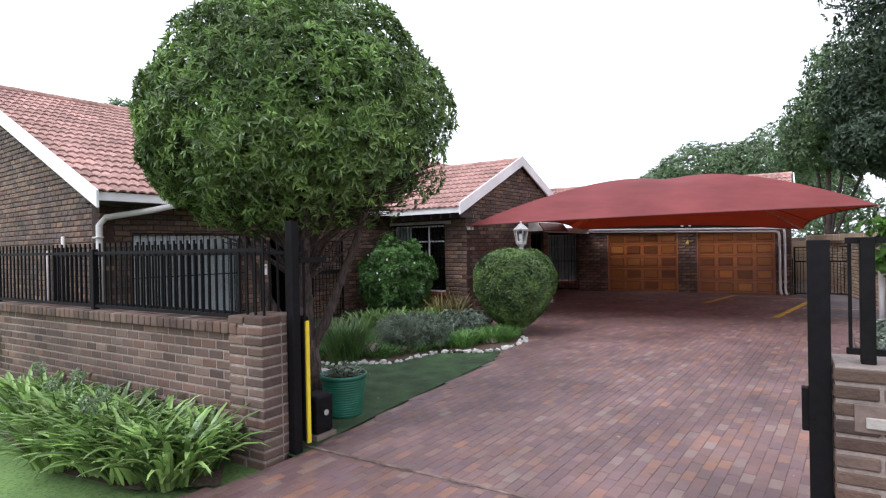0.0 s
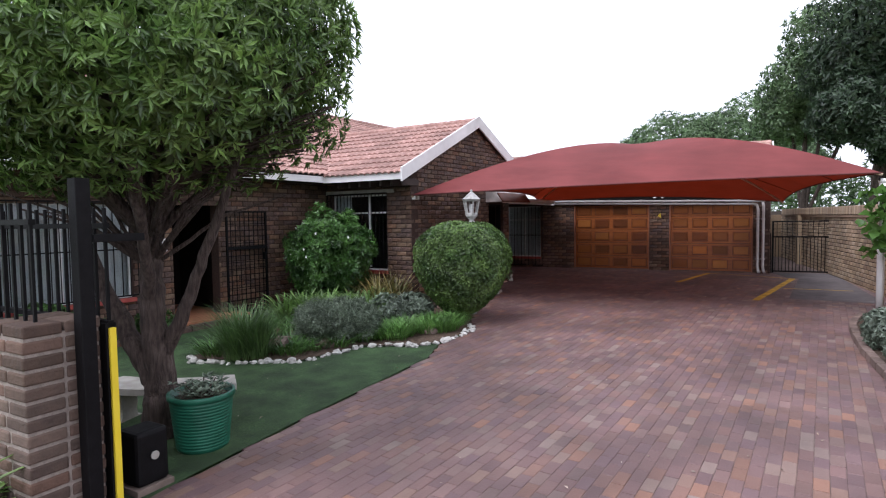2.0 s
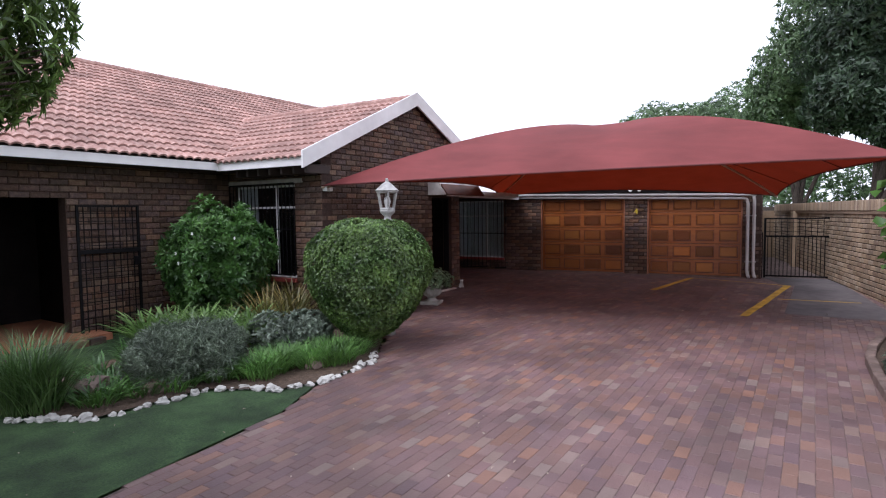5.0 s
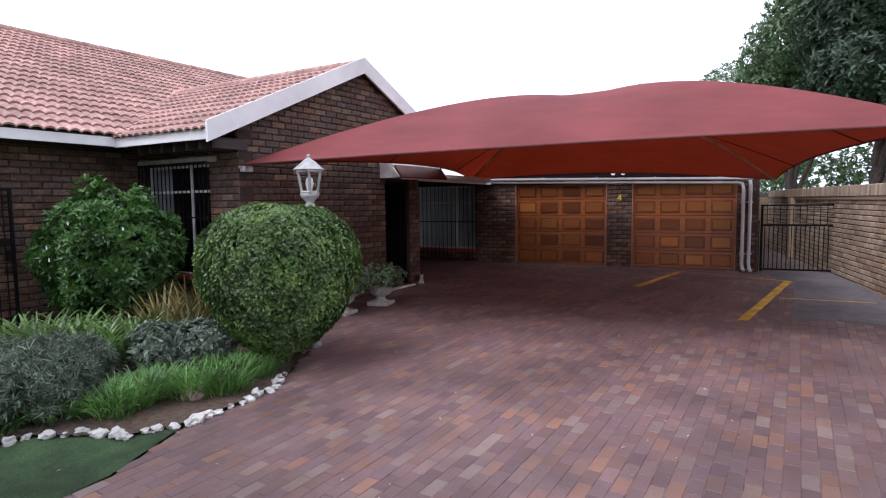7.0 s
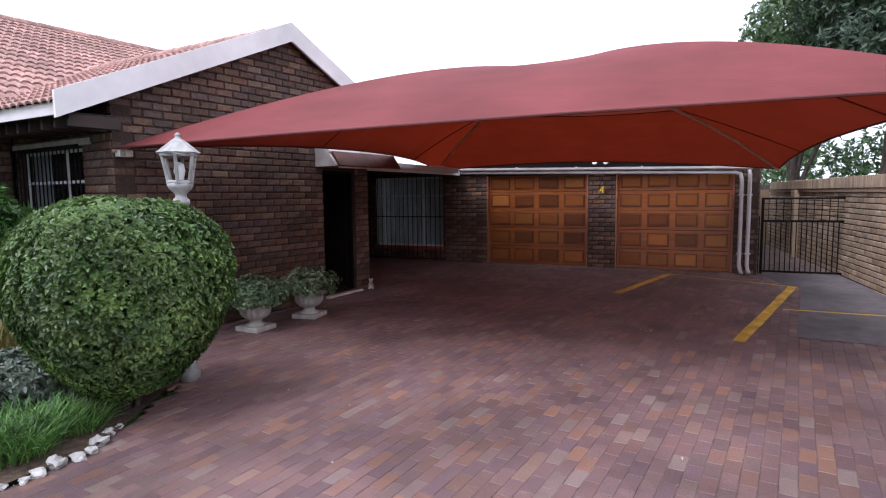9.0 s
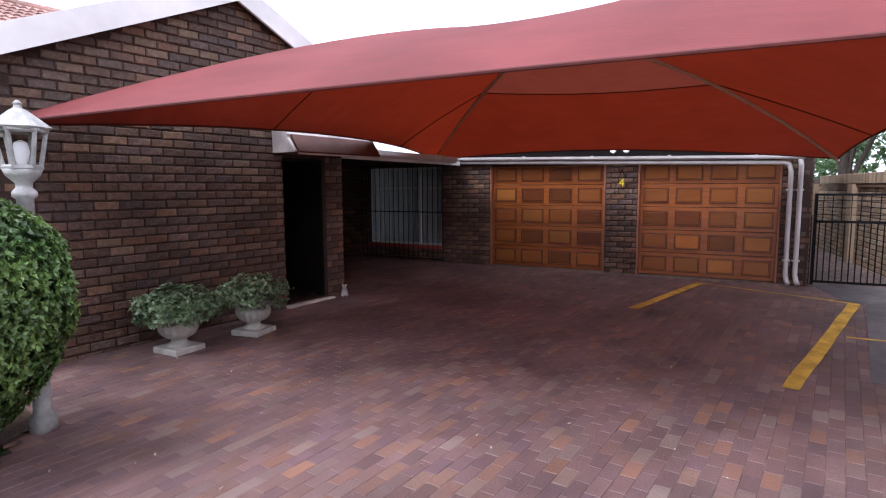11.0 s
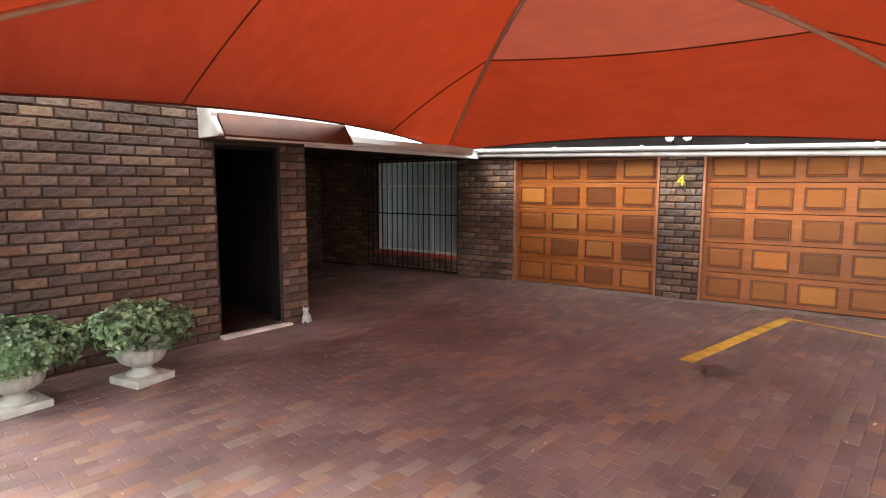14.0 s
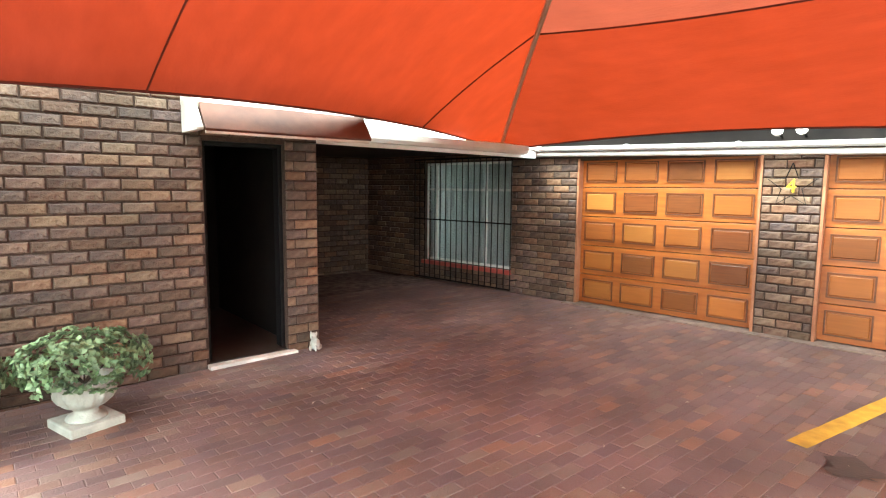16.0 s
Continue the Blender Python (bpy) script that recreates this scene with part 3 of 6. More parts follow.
def tile_acc():
    """One roof tile: a double-wave profile that is proud at its lower edge."""
    a = Acc()
    prof = [(0, 0.0), (0.04, 0.032), (0.08, 0.038), (0.12, 0.03), (0.15, 0.004), (0.19, 0.032), (0.23, 0.038), (0.27, 0.03), (0.30, 0.0)]
    n = len(prof)
    lo = [(x, 0.0, z + 0.03) for x, z in prof]
    hi = [(x, TE + 0.05, z - 0.004) for x, z in prof]
    ft = [(x, 0.0, z + 0.004) for x, z in prof]
    a.add(lo + hi + ft, [(i, i + 1, n + i + 1, n + i) for i in range(n - 1)] + [(2 * n + i, 2 * n + i + 1, i + 1, i) for i in range(n - 1)])
    return a


TILE = tile_acc()
TILE_MESH = TILE.mesh("roof_tile", M_TILE)
ALL_TILES = []


def roof_slope(name, m, width, rows, label, keep=None, near=None):
    """A slope with an underlay board and rows of tiles; local x along the eave, y up the slope."""
    ob = solid(name, Acc().box(0, width, 0.0, rows * TE, -0.06, -0.008), M_PLASTER, label, m=m, kind="structure")
    ALL_TILES.append((ob, width, rows, keep, near))
    return ob


def lay_tiles(ob, width, rows, keep, near):
    rest, count = Acc(), 0
    rnd = random.Random(rows)
    for j in range(rows):
        for i in range(int(width / TW)):
            x, y = i * TW, j * TE - 0.05
            if keep and not keep(x + TW / 2, y):
                continue
            m = Matrix.Translation((x, y, 0.002 * rnd.random())) @ Matrix.Rotation(rnd.uniform(-0.01, 0.01), 4, "Z")
            if near and count < 300 and near[0] < x < near[1] and near[2] < y < near[3]:
                part_mesh("roof_tile", TILE_MESH, ob, m)
                count += 1
            else:
                rest.add([tuple(m @ Vector(v)) for v in TILE.v], TILE.f)
    if rest.v:
        part("tiling", rest, M_TILE, ob, kind="stuff")


PITCHD = math.degrees(math.atan(SL))
roof_slope("roof_wing", pose(-12.25, 10.6, 2.53, PITCHD, 0, 2.8), 5.7, 10, "weathered terracotta concrete-tile roof slope over the wing", near=(2.4, 5.8, -1, 4))
roof_slope("roof_wing_rear", pose(-6.86, 17.08, 2.53, PITCHD, 0, 182.8), 5.55, 10, "terracotta concrete-tile rear roof slope")
roof_slope("roof_left", pose(-8.58, 4.15, 2.58, PITCHD, 0, 90), 19.0, 20, "weathered terracotta concrete-tile main roof slope",
           keep=lambda x, y: True, near=(2.0, 6.6, -1, 2.6))
roof_slope("roof_left_rear", pose(-21.0, 23.2, 2.58, PITCHD, 0, -90), 19.0, 20, "terracotta concrete-tile far roof slope")
roof_slope("roof_garage", GM @ pose(-3.0, -0.1, 2.38, PITCHD, 0, 0), 9.62, 11, "weathered terracotta concrete-tile garage roof slope")
roof_slope("roof_garage_rear", GM @ pose(6.62, 6.72, 2.38, PITCHD, 0, 180), 9.6, 11, "terracotta concrete-tile rear garage roof slope")


def ridge(name, p, q, label):
    a = Acc()
    p, q = Vector(p), Vector(q)
    n = int((q - p).length / 0.4)
    ob = thing(name, label, "roof ridge", kind="structure")
    for i in range(n):
        s, e = p.lerp(q, i / n), p.lerp(q, (i + 1.06) / n)
        part("ridge_cap", Acc().tube([s + Vector((0, 0, 0.012)), e], 0.11, 10), M_TILE, ob)
    return ob


ridge("ridge_wing", (-6.72, 13.98, 3.9), (-11.6, 13.74, 3.9), "half-round terracotta ridge caps on the wing")
ridge("ridge_left", (-14.79, 4.15, 5.34), (-14.79, 22, 5.34), "half-round terracotta ridge caps on the main roof")
gp, gq = GM @ Vector((6.62, 3.31, 3.9)), GM @ Vector((-3.0, 3.31, 3.9))
ridge("ridge_garage", gp, gq, "half-round terracotta ridge caps on the garage")


def board(name, p, q, h, t, mat, label, kind="structure", out=(0, 0, 1)):
    """A board from p to q (its lower edge), h high along out, t thick."""
    p, q, o = Vector(p), Vector(q), Vector(out)
    d = (q - p).normalized()
    s = d.cross(o).normalized() * t / 2
    c = [p - s, q - s, q + s, p + s]
    a = Acc().add([tuple(v) for v in c] + [tuple(v + o * h) for v in c], [(0, 3, 2, 1), (4, 5, 6, 7), (0, 1, 5, 4), (1, 2, 6, 5), (2, 3, 7, 6), (3, 0, 4, 7)])
    return solid(name, a, mat, label, kind=kind)


board("trim_barge_wing", (-6.52, 10.78, 2.36), (-6.68, 14.02, 3.79), 0.265, 0.035, M_WHITE, "white painted barge board on the wing gable")
board("trim_barge_wing", (-6.775, 17.15, 2.4), (-6.68, 14.02, 3.79), 0.265, 0.035, M_WHITE, "white painted barge board on the wing gable")
board("trim_fascia_wing", (-8.6, 10.78, 2.41), (-6.56, 10.87, 2.41), 0.13, 0.03, M_WHITE, "white painted fascia under the wing eave")
board("trim_fascia_left", (-8.57, 4.15, 2.45), (-8.57, 10.94, 2.42), 0.13, 0.03, M_WHITE, "white painted fascia under the main eave")
board("trim_barge_left", (-8.45, 4.14, 2.33), (-14.79, 4.14, 5.13), 0.26, 0.035, M_WHITE, "wide white barge board on the street gable")
a1, a2, a3 = GM @ Vector((6.66, -0.15, 2.22)), GM @ Vector((6.66, 3.31, 3.78)), GM @ Vector((6.66, 6.8, 2.22))
board("trim_barge_garage", a1, a2, 0.2, 0.035, M_WHITE, "white barge board on the garage gable")
board("trim_barge_garage", a3, a2, 0.2, 0.035, M_WHITE, "white barge board on the garage gable")
solid("ceiling_eave_wing", Acc().box(-9.2, -6.7, 10.95, 11.46, 2.43, 2.46).box(-9.2, -8.6, 4.2, 10.95, 2.43, 2.46), M_PLASTER, "brown eave soffit boards, darkened for the shade beneath", kind="structure")
for i in range(7):
    solid("rafter_end", Acc().rbox(-8.3 + i * 0.28 - 0.025, -8.3 + i * 0.28 + 0.025, 10.94, 11.45, 2.3, 2.425), M_PLASTER, "brown timber rafter end under the eave", "rafter", group="rafter ends")
# upper garage wall triangle
gs = [(0.0, 2.5), (6.4, 2.5), (3.2, 3.8)]
a = Acc().add([(6.47, v, z) for v, z in gs] + [(6.25, v, z) for v, z in gs], [(0, 1, 2), (5, 4, 3), (0, 3, 4, 1), (1, 4, 5, 2), (2, 5, 3, 0)])
solid("wall_garage_gable", a, M_MORTAR, "dark brick garage gable", m=GM, kind="structure")

# fascia coloured near black to carry the shade of the roof overhang
solid("trim_fascia_garage", Acc().box(-0.1, 6.45, -0.035, -0.005, 2.02, 2.4), M_SHADOW, "brown timber fascia above the garage gutter, darkened for the roof shade", m=GM, kind="structure")

# ---- recess roof ----
a = Acc()
a.add([(-6.95, 15.95, 2.12), (-6.95, 19.25, 2.12), (-9.6, 19.25, 2.75), (-9.6, 15.95, 2.75), (-6.95, 15.95, 2.15), (-6.95, 19.25, 2.15), (-9.6, 19.25, 2.78), (-9.6, 15.95, 2.78)],
      [(0, 3, 2, 1), (4, 5, 6, 7), (0, 1, 5, 4), (1, 2, 6, 5), (2, 3, 7, 6), (3, 0, 4, 7)])
solid("roof_recess", a, M_WHITE, "pale painted sheet roof over the recess", kind="structure")
board("trim_fascia_recess", (-6.99, 15.85, 2.02), (-6.99, 19.3, 2.0), 0.11, 0.03, M_WHITE, "white painted fascia under the recess roof")

# ---- gutters and downpipes ----
def gutter(name, p, q, label, r=0.06, m=None, tall=1.0):
    ob = thing(name, label, "gutter", m)
    p, q = Vector(p), Vector(q)
    d = (q - p).normalized()
    s = d.cross(Vector((0, 0, 1))).normalized()
    prof = [(-r, 0.05), (-r, -0.03), (-r * 0.6, -0.06), (r * 0.6, -0.06), (r, -0.02), (r * 1.1, 0.05), (r * 0.95, 0.05), (r * 0.85, -0.01), (r * 0.5, -0.045), (-r * 0.5, -0.045), (-r * 0.88, -0.02), (-r * 0.88, 0.05)]
    prof = [(x, z * tall) for x, z in prof]
    n = len(prof)
    a = Acc()
    a.add([tuple(c + s * x + Vector((0, 0, z))) for c in (p, q) for x, z in prof],
          [(i, (i + 1) % n, n + (i + 1) % n, n + i) for i in range(n)] + [tuple(range(n - 1, -1, -1)), tuple(range(n, 2 * n))])
    part("channel", a, M_PIPE, ob)
    k = max(2, int((q - p).length / 1.1))
    for i in range(k):
        c = p.lerp(q, (i + 0.5) / k)
        b = Acc()
        b.tube([c - d * 0.018, c + d * 0.018], r * 1.12 * (0.5 + 0.5 * tall), 12)
        part("bracket", b, M_PIPE, ob)
    return ob


gutter("gutter", (-0.1, -0.14, 2.14), (6.36, -0.14, 2.0), "white pvc gutter along the garage front", m=GM, r=0.05, tall=0.55)
gutter("gutter", (-6.9, 15.95, 2.13), (-6.9, 19.0, 2.1), "white pvc gutter along the recess roof", r=0.06)


def downpipe(pts, r, label, m=None, straps=()):
    ob = thing("downpipe", label, "downpipe", m)
    part("pipe", Acc().tube(pts, r, 12), M_PIPE, ob, smooth=True)
    for x, y, z in straps:
        part("strap", Acc().rbox(x - r * 1.5, x + r * 1.5, y - r * 1.15, y + r * 1.15, z - 0.012, z + 0.012, 0.003), M_PIPE, ob)
    return ob


downpipe([(0.15, -0.1, 2.065), (3.0, -0.1, 2.0), (6.08, -0.1, 1.92), (6.16, -0.1, 1.89), (6.19, -0.1, 1.78), (6.19, -0.09, 0.18), (6.21, -0.12, 0.08), (6.23, -0.18, 0.04)], 0.036, "white pvc downpipe beside the garage door", GM, [(6.19, -0.09, 1.5), (6.19, -0.09, 0.4)])
downpipe([(6.3, -0.14, 1.97), (6.32, -0.12, 1.87), (6.32, -0.09, 0.18), (6.34, -0.12, 0.08), (6.36, -0.18, 0.04)], 0.036, "white pvc downpipe at the garage corner", GM, [(6.32, -0.09, 1.5), (6.32, -0.09, 0.4)])
downpipe([(-8.5, 5.35, 2.42), (-8.6, 5.0, 2.33), (-9.05, 4.5, 2.22), (-9.1, 4.42, 2.1), (-9.1, 4.4, -0.2)], 0.05, "white bent downpipe on the street gable corner", None, [(-9.1, 4.4, 1.9)])
downpipe([(-10.45, 4.39, 1.95), (-10.45, 4.39, -0.25)], 0.03, "thin white waste pipe on the street gable")
downpipe([(-11.2, 4.39, 1.7), (-11.2, 4.39, -0.25)], 0.03, "thin white waste pipe on the street gable")


# ---- shade cloth ----
NL, NR = Vector((-6.79, 11.45, 2.12)), Vector((0.93, 13.3, 2.25))
FL, FR = Vector((-7.45, 19.05, 2.12)), Vector((-0.72, 19.95, 1.96))
AP = Vector((-3.35, 15.6, 3.25))
MIDS = {"NL": Vector((-4.9, 14.15, 3.13)), "NR": Vector((-1.4, 14.45, 3.1)), "FL": Vector((-5.12, 17.15, 3.02)), "FR": Vector((-2.06, 17.45, 2.86))}


def rib(c, k):
    """Points of an arched rib from corner c over its middle to the top."""
    mid = MIDS[k]
    ctl = (mid - 0.25 * c - 0.25 * AP) * 2
    return lambda t: c * (1 - t) ** 2 + ctl * 2 * t * (1 - t) + AP * t * t


RIBS = {"NL": rib(NL, "NL"), "NR": rib(NR, "NR"), "FL": rib(FL, "FL"), "FR": rib(FR, "FR")}
cloth = thing("shade_canopy", "taut dark red shade-cloth canopy on arched steel ribs", "shade canopy")


def panel(ka, kb, sag, pull=None):
    """A panel between two ribs; sag pulls its free edge towards the top, pull by a given way, and the field down."""
    ra, rb = RIBS[ka], RIBS[kb]

    def at(s, t):
        p = ra(t).lerp(rb(t), s)
        f = 4 * s * (1 - s)
        p += (Vector(pull) if pull else (AP - p) * sag) * f * (1 - t) ** 2
        p.z -= 0.28 * f * (1 - t) * t * 1.2
        return p
    return at


PANELS = [panel("NL", "NR", 0.0, (0.0, 0.0, 0.025)), panel("NR", "FR", 0.07), panel("FR", "FL", 0.115), panel("FL", "NL", 0.145, (0.78, -0.1, 0.16))]
def cloth_piece(at, t0, t1, mat, label=""):
    """The field of a panel between two heights, with slight creases running from rib to rib."""
    n, k = 24, max(6, int(24 * (t1 - t0)))
    a, vs = Acc(), []
    for j in range(k + 1):
        t = t0 + (t1 - t0) * j / k
        for i in range(n + 1):
            p = at(i / n, t)
            w = 16 * (i / n) * (1 - i / n) * t * (1 - t)
            vs.append((p.x, p.y, p.z + 0.012 * w * noise.noise(Vector((p.x * 0.9, p.y * 2.6, 3.0)))))
    a.add(vs, [(j * (n + 1) + i, j * (n + 1) + i + 1, (j + 1) * (n + 1) + i + 1, (j + 1) * (n + 1) + i) for j in range(k) for i in range(n)])
    part("cloth_panel", a, mat, cloth, label, smooth=True)


for at in PANELS:
    if at is PANELS[2]:
        cloth_piece(at, 0.0, 0.48, M_CLOTH)
        cloth_piece(at, 0.48, 1.0, M_CLOTH2, "paler, glossier strip of cloth")
    else:
        cloth_piece(at, 0.0, 1.0, M_CLOTH)
    part("hem", Acc().tube([at(i / 30, 0) for i in range(31)], 0.013, 6), M_SEAM, cloth)
for k in RIBS:
    part("rib", Acc().tube([RIBS[k](i / 20) - Vector((0, 0, 0.03)) for i in range(21)], 0.025, 8), M_RIB, cloth, smooth=True)
gu = GM.to_3x3() @ Vector((0, 1, 0))


def seam_line(at, level, lift=-0.008):
    """Where a panel crosses the vertical plane at a given distance from the garage."""
    pts = []
    go = GM.translation
    for j in range(61):
        t = j / 60 * 0.98
        fs = [(i / 40, (at(i / 40, t) - go).dot(gu) - level) for i in range(41)]
        for (s0, f0), (s1, f1) in zip(fs, fs[1:]):
            if f0 * f1 < 0:
                pts.append(at(s0 + (s1 - s0) * f0 / (f0 - f1), t) + Vector((0, 0, lift)))
                break
    return pts


for level in (-2.4, -5.3):
    for at in (PANELS[3], PANELS[1]):
        pts = seam_line(at, level)
        if len(pts) > 3:
            part("seam", Acc().tube(pts, 0.008, 5), M_SEAM, cloth)
pts = [PANELS[2](i / 30, 0.48) - Vector((0, 0, 0.008)) for i in range(31)]
part("seam", Acc().tube(pts, 0.008, 5), M_SEAM, cloth)
post = thing("canopy_post", "white painted steel post carrying the canopy corner", "post", pose(0.95, 13.42, gz(13.42)))
part("shaft", Acc().tube([(0, 0, -0.05), (0, 0, 2.22)], 0.052, 16), M_WHITE, post, smooth=True)
part("cap", Acc().lathe([(0.056, 2.2), (0.06, 2.23), (0.05, 2.26), (0.02, 2.27)], 16), M_WHITE, post, smooth=True)
part("hook", Acc().tube([(-0.03, -0.02, 2.2), (-0.05, -0.05, 2.28), (0.0, -0.03, 2.31)], 0.01, 6), M_BLACK, post)


# ---- plants ----
def leaves(points, normals, length, width, rnd, n=6, spread=0.9, curl=0.25, jitter=0.35):
    """Clusters of pointed, folded leaves: n at each point, fanned about its normal."""
    k = len(points)
    P = np.repeat(np.asarray(points, float), n, 0)
    N = np.repeat(np.asarray(normals, float), n, 0)
    N = N / (np.linalg.norm(N, axis=1, keepdims=True) + 1e-9)
    R = rnd.normal(size=P.shape)
    T = R - (R * N).sum(1, keepdims=True) * N
    T /= np.linalg.norm(T, axis=1, keepdims=True) + 1e-9
    D = T * spread + N * rnd.uniform(0.1, 0.9, (len(P), 1))
    D /= np.linalg.norm(D, axis=1, keepdims=True)
    S = np.cross(D, N + 0.3 * rnd.normal(size=P.shape))
    S /= np.linalg.norm(S, axis=1, keepdims=True) + 1e-9
    U = np.cross(S, D)
    L = length * rnd.uniform(1 - jitter, 1 + jitter, (len(P), 1))
    W = width * rnd.uniform(0.8, 1.2, (len(P), 1))
    mid = P + D * L * 0.45 + U * curl * L * 0.15
    tip = P + D * L - U * curl * L * 0.25
    V = np.stack([P, mid + S * W / 2 + U * W * 0.2, tip, mid - S * W / 2 + U * W * 0.2], 1).reshape(-1, 3)
    i = np.arange(len(P)) * 4
    F = np.concatenate([np.stack([i, i + 1, i + 2], 1), np.stack([i, i + 2, i + 3], 1)])
    return V, F


def leaf_part(name, V, F, mat, parent, label=""):
    me = bpy.data.meshes.new(name)
    me.vertices.add(len(V))
    me.vertices.foreach_set("co", V.astype(np.float32).ravel())
    me.loops.add(len(F) * 3)
    me.loops.foreach_set("vertex_index", F.astype(np.int32).ravel())
    me.polygons.add(len(F))
    me.polygons.foreach_set("loop_start", np.arange(0, len(F) * 3, 3, dtype=np.int32))
    me.materials.append(mat)
    me.update(calc_edges=True)
    me.validate()
    ob = new(name, me)
    ob.parent = parent
    return tagged(ob, label, kind="stuff")


def shell(rnd, count, rad, squash=(1, 1, 1), lump=0.06, zmin=-1.0, depth=0.1, power=2.0):
    """Points near the surface of a lumpy, superelliptic ball, with outward normals."""
    d = rnd.normal(size=(count * 2, 3))
    d /= np.linalg.norm(d, axis=1, keepdims=True)
    d = d[d[:, 2] > zmin][:count]
    q = (np.abs(d) ** power).sum(1) ** (1 / power)
    lum = np.array([noise.noise(Vector(v) * 2.3) + 0.6 * noise.noise(Vector(v) * 6) for v in d])
    r = rad / q * (1 + lump * lum) * (1 - depth * rnd.random(len(d)) ** 2)
    return d * r[:, None] * np.array(squash), d / np.array(squash)


def ribbons(bases, dirs, length, width, rnd, seg=6, droop=1.0, lift=1.0):
    """Arching strap leaves: each a folded ribbon from its base outwards."""
    V, F = [], []
    for b, d in zip(bases, dirs):
        L, w = length * rnd.uniform(0.6, 1.15), width * rnd.uniform(0.7, 1.2)
        az = math.atan2(d[1], d[0])
        el = max(0.35, min(1.5, lift * rnd.uniform(0.75, 1.25)))
        p = np.array(b, float)
        side = np.array([-math.sin(az), math.cos(az), 0])
        k0 = len(V)
        e = el
        for s in range(seg + 1):
            f = s / seg
            ww = w * (1 - f ** 3) * (0.6 + 0.4 * min(1, f * 4)) / 2
            V.extend([p - side * ww + np.array([0, 0, ww * 0.5]), p, p + side * ww + np.array([0, 0, ww * 0.5])])
            step = L / seg
            p = p + step * np.array([math.cos(az) * math.cos(e), math.sin(az) * math.cos(e), math.sin(e)])
            e -= droop * rnd.uniform(0.7, 1.3) * (0.25 + 0.9 * f) * 1.7 / seg
        for s in range(seg):
            a0, b0 = k0 + 3 * s, k0 + 3 * s + 3
            F.extend([(a0, a0 + 1, b0 + 1), (a0, b0 + 1, b0), (a0 + 1, a0 + 2, b0 + 2), (a0 + 1, b0 + 2, b0 + 1)])
    return np.array(V), np.array(F)


def clump(name, x, y, label, category, mat, count, length, width, rnd, rad=0.08, droop=1.0, lift=1.0, group="", z=None, part_name="leaves"):
    ob = thing(name, label, category, pose(x, y, gz(y) + 0.02 if z is None else z), group=group)
    az = rnd.uniform(0, 2 * math.pi, count)
    r = rad * np.sqrt(rnd.random(count))
    bases = np.stack([np.cos(az) * r, np.sin(az) * r, np.zeros(count)], 1)
    a2 = az + rnd.normal(size=count) * 0.5
    dirs = np.stack([np.cos(a2), np.sin(a2)], 1)
    V, F = ribbons(bases, dirs, length, width, rnd, droop=droop, lift=lift)
    leaf_part(part_name, V, F, mat, ob)
    return ob


def bush(name, x, y, rad, squash, label, category, mat, count, ll, lw, seed, zc, power=2.0, lump=0.06, n=6, zmin=-0.95, stems=5, inner=0.35, group="", taper=0.0, spread=0.9):
    """A leafy bush: stems from the ground, a leafy shell and leaves inside it."""
    rnd = np.random.RandomState(seed)
    ob = thing(name, label, category, pose(x, y, gz(y)), group=group)
    P, N = shell(rnd, count, rad, squash, lump, zmin, power=power)
    P[:, :2] *= (1 - taper * np.clip(-P[:, 2] / rad, 0, 1))[:, None]
    P[:, 2] += zc
    V, F = leaves(P, N, ll, lw, rnd, n, spread=spread)
    Pi, Ni = shell(rnd, int(count * inner), rad * 0.84, squash, lump, zmin, depth=0.3, power=power)
    Pi[:, :2] *= (1 - taper * np.clip(-Pi[:, 2] / rad, 0, 1))[:, None]
    Pi[:, 2] += zc
    Vi, Fi = leaves(Pi, Ni, ll * 1.2, lw * 1.5, rnd, n)
    leaf_part("foliage", np.concatenate([V, Vi]), np.concatenate([F, Fi + len(V)]), mat, ob)
    for i in range(stems):
        a = 2 * math.pi * i / max(stems, 1) + 0.4
        e = Vector((math.cos(a) * rad * 0.5 * squash[0], math.sin(a) * rad * 0.5 * squash[1], zc + rad * 0.3))
        b = Vector((math.cos(a) * 0.05, math.sin(a) * 0.05, -0.03))
        part("stem", Acc().tube([b, b.lerp(e, 0.4) + Vector((0, 0, 0.08)), e], [0.025, 0.02, 0.008], 6), M_BARK, ob)
    return ob


# the clipped ball tree by the gate
rt = np.random.RandomState(4)
TX, TY = -4.69, 4.88
tree = thing("tree", "large clipped ball-shaped tree with a forked gnarled trunk", "tree", pose(TX, TY, gz(TY)))


def limb(pts, r0, r1, parent, name="limb", seed=0):
    rr = random.Random(seed)
    out, rs = [], []
    pts = [Vector(p) for p in pts]
    n = 6
    for i in range(len(pts) - 1):
        for j in range(n):
            f = j / n
            p = pts[i].lerp(pts[i + 1], f)
            out.append(p + Vector((rr.uniform(-1, 1), rr.uniform(-1, 1), 0)) * 0.012)
    out.append(pts[-1])
    for i in range(len(out)):
        f = i / (len(out) - 1)
        rs.append((r0 + (r1 - r0) * f) * rr.uniform(0.93, 1.07))
    return part(name, Acc().tube(out, rs, 12), M_BARK, parent, smooth=True)


limb([(0, 0, -0.1), (0.01, 0.02, 0.3), (0.03, 0.02, 0.6), (-0.04, 0.0, 1.1), (-0.12, 0.05, 1.7), (-0.15, 0.1, 2.6)], 0.17, 0.065, tree, "trunk", 1)
limb([(0.02, 0, 0.45), (-0.28, -0.1, 0.9), (-0.62, -0.2, 1.5), (-0.9, -0.3, 2.3)], 0.1, 0.04, tree, seed=2)
